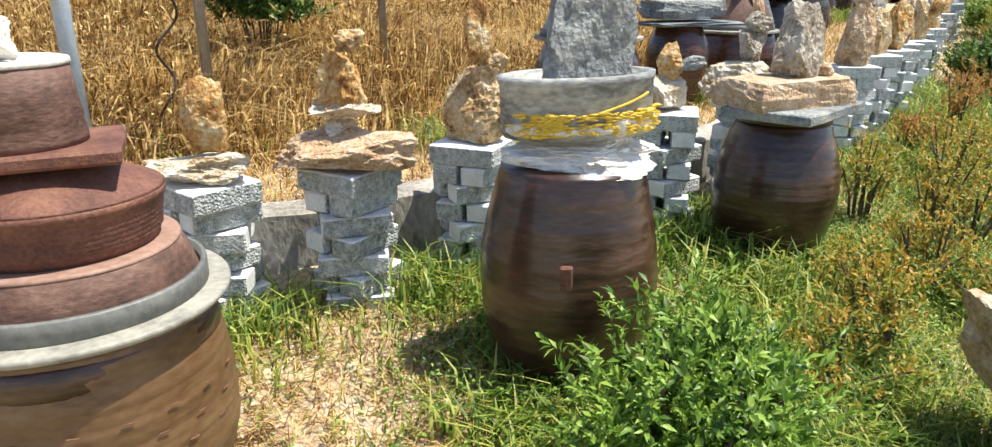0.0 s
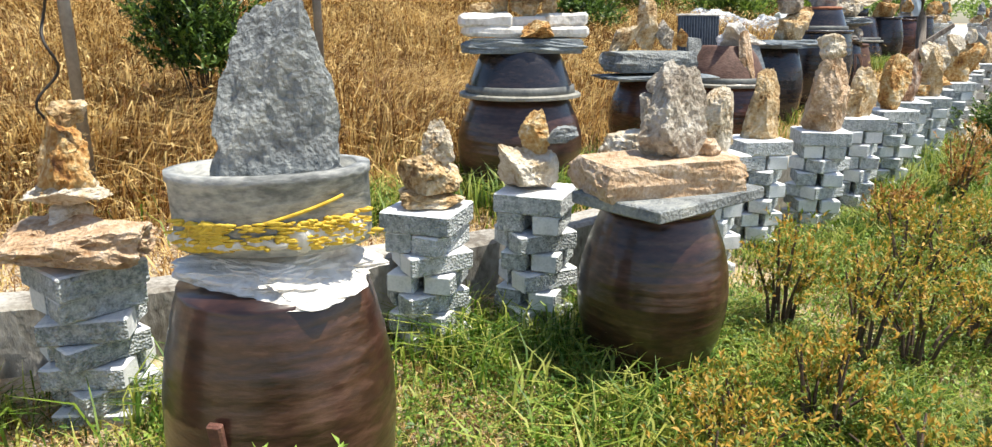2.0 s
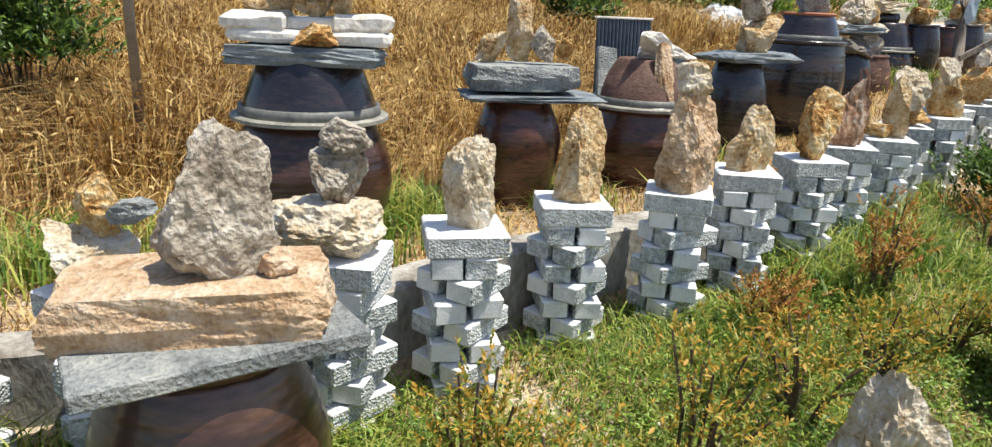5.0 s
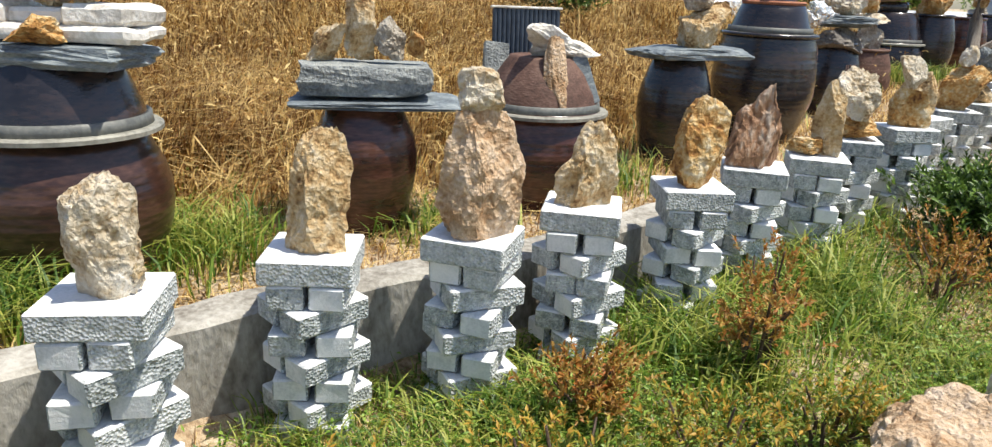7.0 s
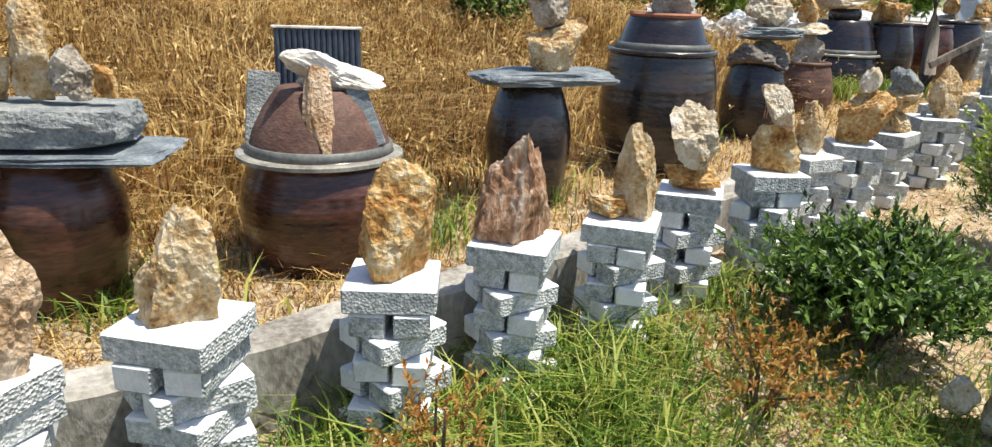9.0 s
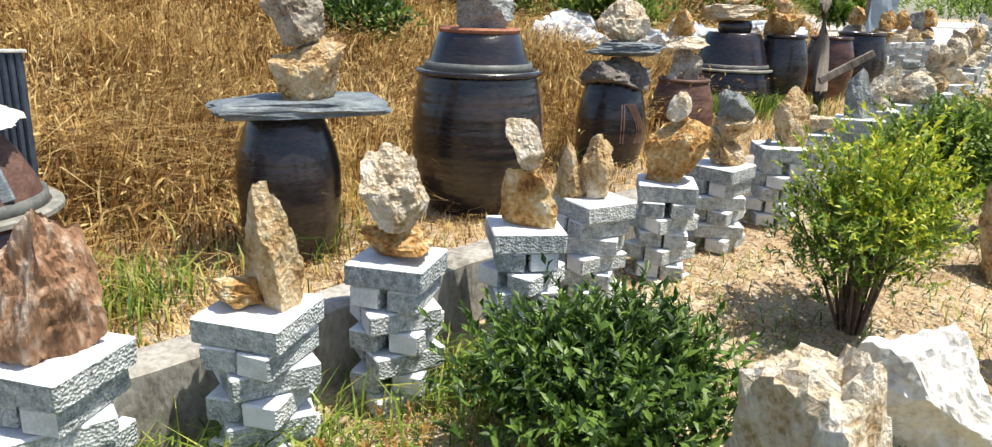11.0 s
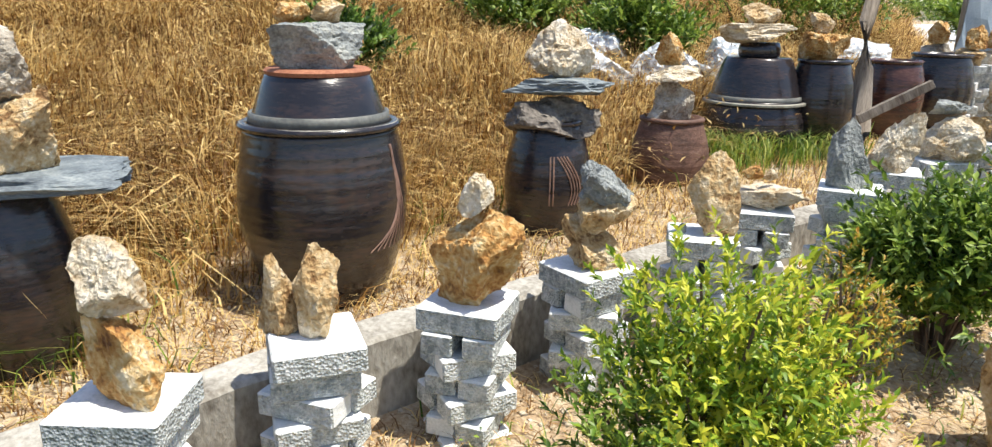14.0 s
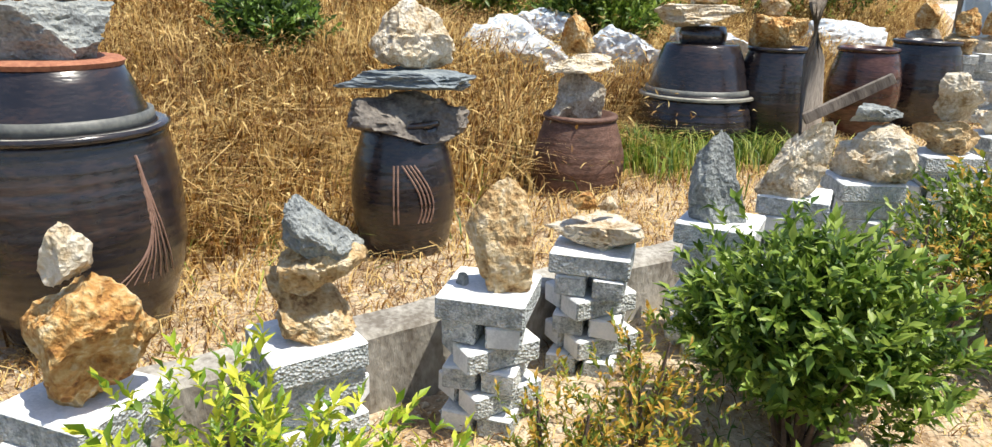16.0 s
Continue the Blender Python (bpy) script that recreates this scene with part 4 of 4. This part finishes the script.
def blades(name, x, y, height, width, mat, label, seed, bend=0.5, tilt=0.35, lie=0.0):
    rng = np.random.default_rng(seed)
    n = len(x)
    z = land(x, y) - 0.01
    a = rng.uniform(0, 2 * math.pi, n)
    if lie:
        a = np.where(rng.uniform(0, 1, n) < lie, 2.6 * patch(x, y, 2.1, 4) + 1.5 * patch(x, y, 6.3, 8) + rng.normal(0, 0.5, n), a)
    lean = rng.normal(tilt, 0.2 + 0.25 * lie, n)
    dx, dy = np.cos(a), np.sin(a)
    sx, sy = -dy, dx
    root = np.stack([x, y, z], 1)
    side = np.stack([sx, sy, np.zeros(n)], 1) * width[:, None] * 0.5
    out = np.stack([dx, dy, np.zeros(n)], 1)
    upv = np.array([[0, 0, 1.0]])
    h = height[:, None]
    mid = root + upv * h * 0.55 + out * h * (lean * 0.45)[:, None]
    tip = root + upv * h * (1 - 0.25 * np.abs(lean))[:, None] * (1 - 0.22 * bend) + out * h * (lean + bend * 0.5)[:, None]
    v = np.stack([root - side, root + side, mid + side * 0.8, mid - side * 0.8, tip], 1).reshape(-1, 3)
    b = (np.arange(n) * 5)[:, None]
    f = np.concatenate([b + np.array([[0, 1, 2]]), b + np.array([[0, 2, 3]]), b + np.array([[3, 2, 4]])], 0)
    tagged(new(name, arrays(name, v, f, mat)), label, "grass", kind="stuff")


def scatter(n, x0, x1, y0, y1, seed):
    rng = np.random.default_rng(seed)
    x, y = rng.uniform(x0, x1, n), rng.uniform(y0, y1, n)
    return x, y, along(x, y), rng


# green grass between the path and the pillars
x, y, (s, _, _, _, _), rng = scatter(1700000, -1.5, 9, -0.5, 13, 71)
want = np.interp(y - 0.55 * x, [0.5, 1.6, 1.9, 2.6, 3.4, 5], [1, 1, 1, 1, 0.7, 0.3]) * np.interp(y, [4.9, 5.7, 6.3], [1.0, 0.3, 0.07])
want = want * np.interp(x + 0.3 * y, [0.2, 0.75], [0.12, 1.0]) * (0.75 + 0.6 * patch(x, y, 2.4, 1.0)) * np.interp(-s, [0.0, 0.25], [0.5, 1])
keep = (s < 0.12) & (s > -2.4) & (rng.uniform(0, 1, len(x)) < want)
x, y = x[keep], y[keep]
blades("grass", x, y, rng.uniform(0.03, 0.11, len(x)) * (1 + 0.6 * patch(x, y, 3.1, 2)), rng.uniform(0.0035, 0.0075, len(x)), GREEN, "green grass with mixed weeds and clover leaves", 72, 0.7, 0.5)
pick = rng.uniform(0, 1, len(x)) < 0.45
cx, cy = x[pick] + rng.normal(0, 0.02, pick.sum()), y[pick] + rng.normal(0, 0.02, pick.sum())
n = len(cx)
c = np.stack([cx, cy, land(cx, cy) + rng.uniform(0.005, 0.075, n)], 1)
v, f = leaf_arrays(c, np.stack([rng.normal(0, 1, n), rng.normal(0, 1, n), rng.normal(0.25, 0.3, n)], 1), np.array([[0, 0, 1.0]]) + rng.normal(0, 0.3, (n, 3)), rng.uniform(0.01, 0.028, n), rng.uniform(0.006, 0.013, n))
tagged(new("weeds", arrays("weeds", v, f, LEAVES["fresh"])), "low green weed leaves among grass", "weeds", kind="stuff")
# tall tufts at the pillars and jars
for i, (tx, ty, r, n, h) in enumerate(((0.45, 2.6, 0.22, 260, 0.25), (1.0, 2.35, 0.3, 420, 0.2), (0.85, 2.75, 0.25, 260, 0.24), (-0.75, 1.9, 0.22, 300, 0.2), (-0.2, 2.2, 0.18, 160, 0.24), (2.7, 4.6, 0.4, 700, 0.24), (3.05, 5.1, 0.35, 600, 0.26), (3.2, 5.5, 0.25, 300, 0.24), (3.45, 6.0, 0.2, 260, 0.2), (0.1, 1.5, 0.25, 400, 0.16), (0.7, 1.7, 0.35, 500, 0.18), (2.2, 4.1, 0.3, 420, 0.16), (4.5, 10.5, 0.4, 700, 0.3), (5.0, 10.9, 0.4, 600, 0.28), (0.6, 3.95, 0.35, 800, 0.3), (0.5, 4.4, 0.35, 800, 0.3), (-0.1, 3.7, 0.3, 500, 0.28), (0.85, 4.6, 0.3, 500, 0.26), (1.5, 5.2, 0.25, 260, 0.2), (2.2, 6.2, 0.3, 260, 0.22), (2.5, 6.9, 0.25, 260, 0.24))):
    rng = np.random.default_rng(900 + i)
    blades("grass_tuft", rng.normal(tx, r * 0.5, n), rng.normal(ty, r * 0.5, n), rng.uniform(0.5, 1.1, n) * h, rng.uniform(0.005, 0.011, n), GREEN, "tall green grass tuft with arching blades", 950 + i, 0.9, 0.35)
# straw lying on the bare soil in front
x, y, (s, _, _, _, _), rng = scatter(420000, -1.6, 7.5, 0.8, 11, 73)
keep = (s < 0.1) & (s > -2.2) & (rng.uniform(0, 1, len(x)) < np.interp(x, [0.6, 1.6, 3.8, 4.5], [1.0, 0.45, 0.45, 0.25]))
x, y = x[keep], y[keep]
blades("straw_litter", x, y, rng.uniform(0.02, 0.075, len(x)), rng.uniform(0.002, 0.005, len(x)), STRAW, "short dry straw and litter on bare soil", 74, 0.8, 1.1)
x, y, (s, _, _, _, _), rng = scatter(200000, -3, 7.5, 2.0, 13, 80)
keep = (s > 0.33) & (s < 2.4)
x, y = x[keep], y[keep]
blades("straw_litter", x, y, rng.uniform(0.03, 0.11, len(x)), rng.uniform(0.003, 0.006, len(x)), STRAW, "short dry grass and litter around the jars", 81, 0.8, 0.9)
# pebbles on the bare soil
x, y, (s, _, _, _, _), rng = scatter(80000, -1.6, 8, 0.8, 12, 79)
keep = (s < 1.4) & (s > -2.2)
x, y = x[keep], y[keep]
n = len(x)
r = 0.003 + 0.02 * rng.uniform(0, 1, n) ** 3.2
octa = np.array([[1, 0, 0], [0, 1, 0], [-1, 0, 0], [0, -1, 0], [0, 0, 0.7], [0, 0, -0.7]], float)
v = np.stack([x, y, land(x, y)], 1)[:, None, :] + octa[None] * r[:, None, None] * rng.uniform(0.6, 1.3, (n, 6, 1))
tri = np.array([[0, 1, 4], [1, 2, 4], [2, 3, 4], [3, 0, 4], [1, 0, 5], [2, 1, 5], [3, 2, 5], [0, 3, 5]])
tagged(new("gravel", arrays("gravel", v.reshape(-1, 3), ((np.arange(n) * 6)[:, None, None] + tri[None]).reshape(-1, 3), MATS["pale"])), "small pale gravel stones scattered on soil", "gravel", kind="stuff")
# tall dry meadow behind the wall
x, y, (s, _, _, _, place), rng = scatter(950000, -14, 9, 1.0, 26, 75)
near = np.interp(s, [0.35, 0.7, 1.3, 1.7, 2.2, 6, 16], [0.05, 0.12, 0.25, 0.8, 1.0, 0.6, 0.16])
yard = np.clip((x - 0.1 * y - 4.2) / 0.8, 0, 1)
keep = (s > 0.35) & (rng.uniform(0, 1, len(x)) < near * (0.85 + 0.35 * patch(x, y, 1.7, 3)) * (1 - 0.97 * yard))
x, y, s = x[keep], y[keep], s[keep]
blades("dry_grass", x, y, rng.uniform(0.22, 0.72, len(x)) * np.interp(s, [0.4, 1.4, 2.3], [0.12, 0.28, 1.0]) * (1 + 0.3 * patch(x, y, 1.1, 5)), rng.uniform(0.004, 0.012, len(x)) * np.interp(s, [2, 6, 14], [1, 1.4, 2.8]), STRAW, "tall golden dry grass meadow", 76, 1.1, 0.6, 0.7)
pick = (rng.uniform(0, 1, len(x)) < 0.22) & (s > 1.2) & (s < 9)
hx, hy, n = x[pick], y[pick], int(pick.sum())
c = np.stack([hx, hy, land(hx, hy) + rng.uniform(0.15, 0.62, n) * np.interp(s[pick], [1.2, 2.3], [0.5, 1.0])], 1)
v, f = leaf_arrays(c, rng.normal(0, 1, (n, 3)) * np.array([1, 1, 0.7]), np.array([[0, 0, 1.0]]) + rng.normal(0, 0.4, (n, 3)), rng.uniform(0.03, 0.075, n), rng.uniform(0.008, 0.017, n))
tagged(new("seed_heads", arrays("seed_heads", v, f, STRAW)), "dry seed heads of golden grass", "grass", kind="stuff")
pick = rng.uniform(0, 1, len(x)) < 0.05
blades("green_undergrowth", x[pick], y[pick], rng.uniform(0.1, 0.3, pick.sum()), rng.uniform(0.006, 0.012, pick.sum()), GREEN, "green blades among dry grass", 77, 0.8, 0.5)

# ---- yard and distance ----
bm = bmesh.new()
bm.faces.new([bm.verts.new(p) for p in ((6.8, 21, 0), (60, 23, 0), (120, 160, 0), (21, 160, 0), (8, 32, 0))])
ob = new("road", finish("road", bm, YARD))
ob.location.z = 0.62
tagged(ob, "pale grey concrete yard beyond the garden", "road", kind="structure")

for i, (x, y, w, h) in enumerate(((16, 62, 9, 2.6), (26, 66, 9, 3.0), (36, 64, 9, 2.4), (46, 60, 9, 2.8), (8, 66, 8, 2.2), (12, 40, 2.5, 1.2))):
    shrub(x, y, w, h, "mid", "far green hedge beyond the yard", 1500, 0.45, 0.05, 90 + i, "hedge")

# ---- pillars, last for their many pieces ----
pillar(-0.849, 2.040, 0.45, 7, -39)
pillar(-0.453, 2.176, 0.46, 8, -33)
pillar(-0.079, 2.457, 0.48, 8, -21)
pillar(0.354, 2.706, 0.49, 8, -12)
pillar(0.693, 2.893, 0.513, 8, -14)
pillar(1.115, 3.227, 0.53, 9, 6)
pillar(1.379, 3.514, 0.544, 9, 21)
pillar(1.657, 3.919, 0.544, 9, 16)
pillar(2.019, 4.167, 0.554, 8, -3)
pillar(2.281, 4.454, 0.588, 8, 4)
pillar(2.604, 4.858, 0.582, 8, 17)
pillar(2.839, 5.218, 0.594, 8, -1)
pillar(3.120, 5.559, 0.59, 7, -2)
pillar(3.328, 5.962, 0.608, 7, -2)
pillar(3.636, 6.320, 0.63, 7, 21)
pillar(3.819, 6.727, 0.635, 7, -47)
pillar(4.085, 7.086, 0.64, 7, 4)
pillar(4.326, 7.481, 0.65, 7, -33)
pillar(4.631, 7.860, 0.69, 7, 10)
pillar(4.797, 8.248, 0.71, 7, 9)
pillar(5.126, 8.494, 0.77, 7, -4)
pillar(5.320, 8.951, 0.77, 7, -2)
pillar(5.541, 9.221, 0.79, 7, -70)
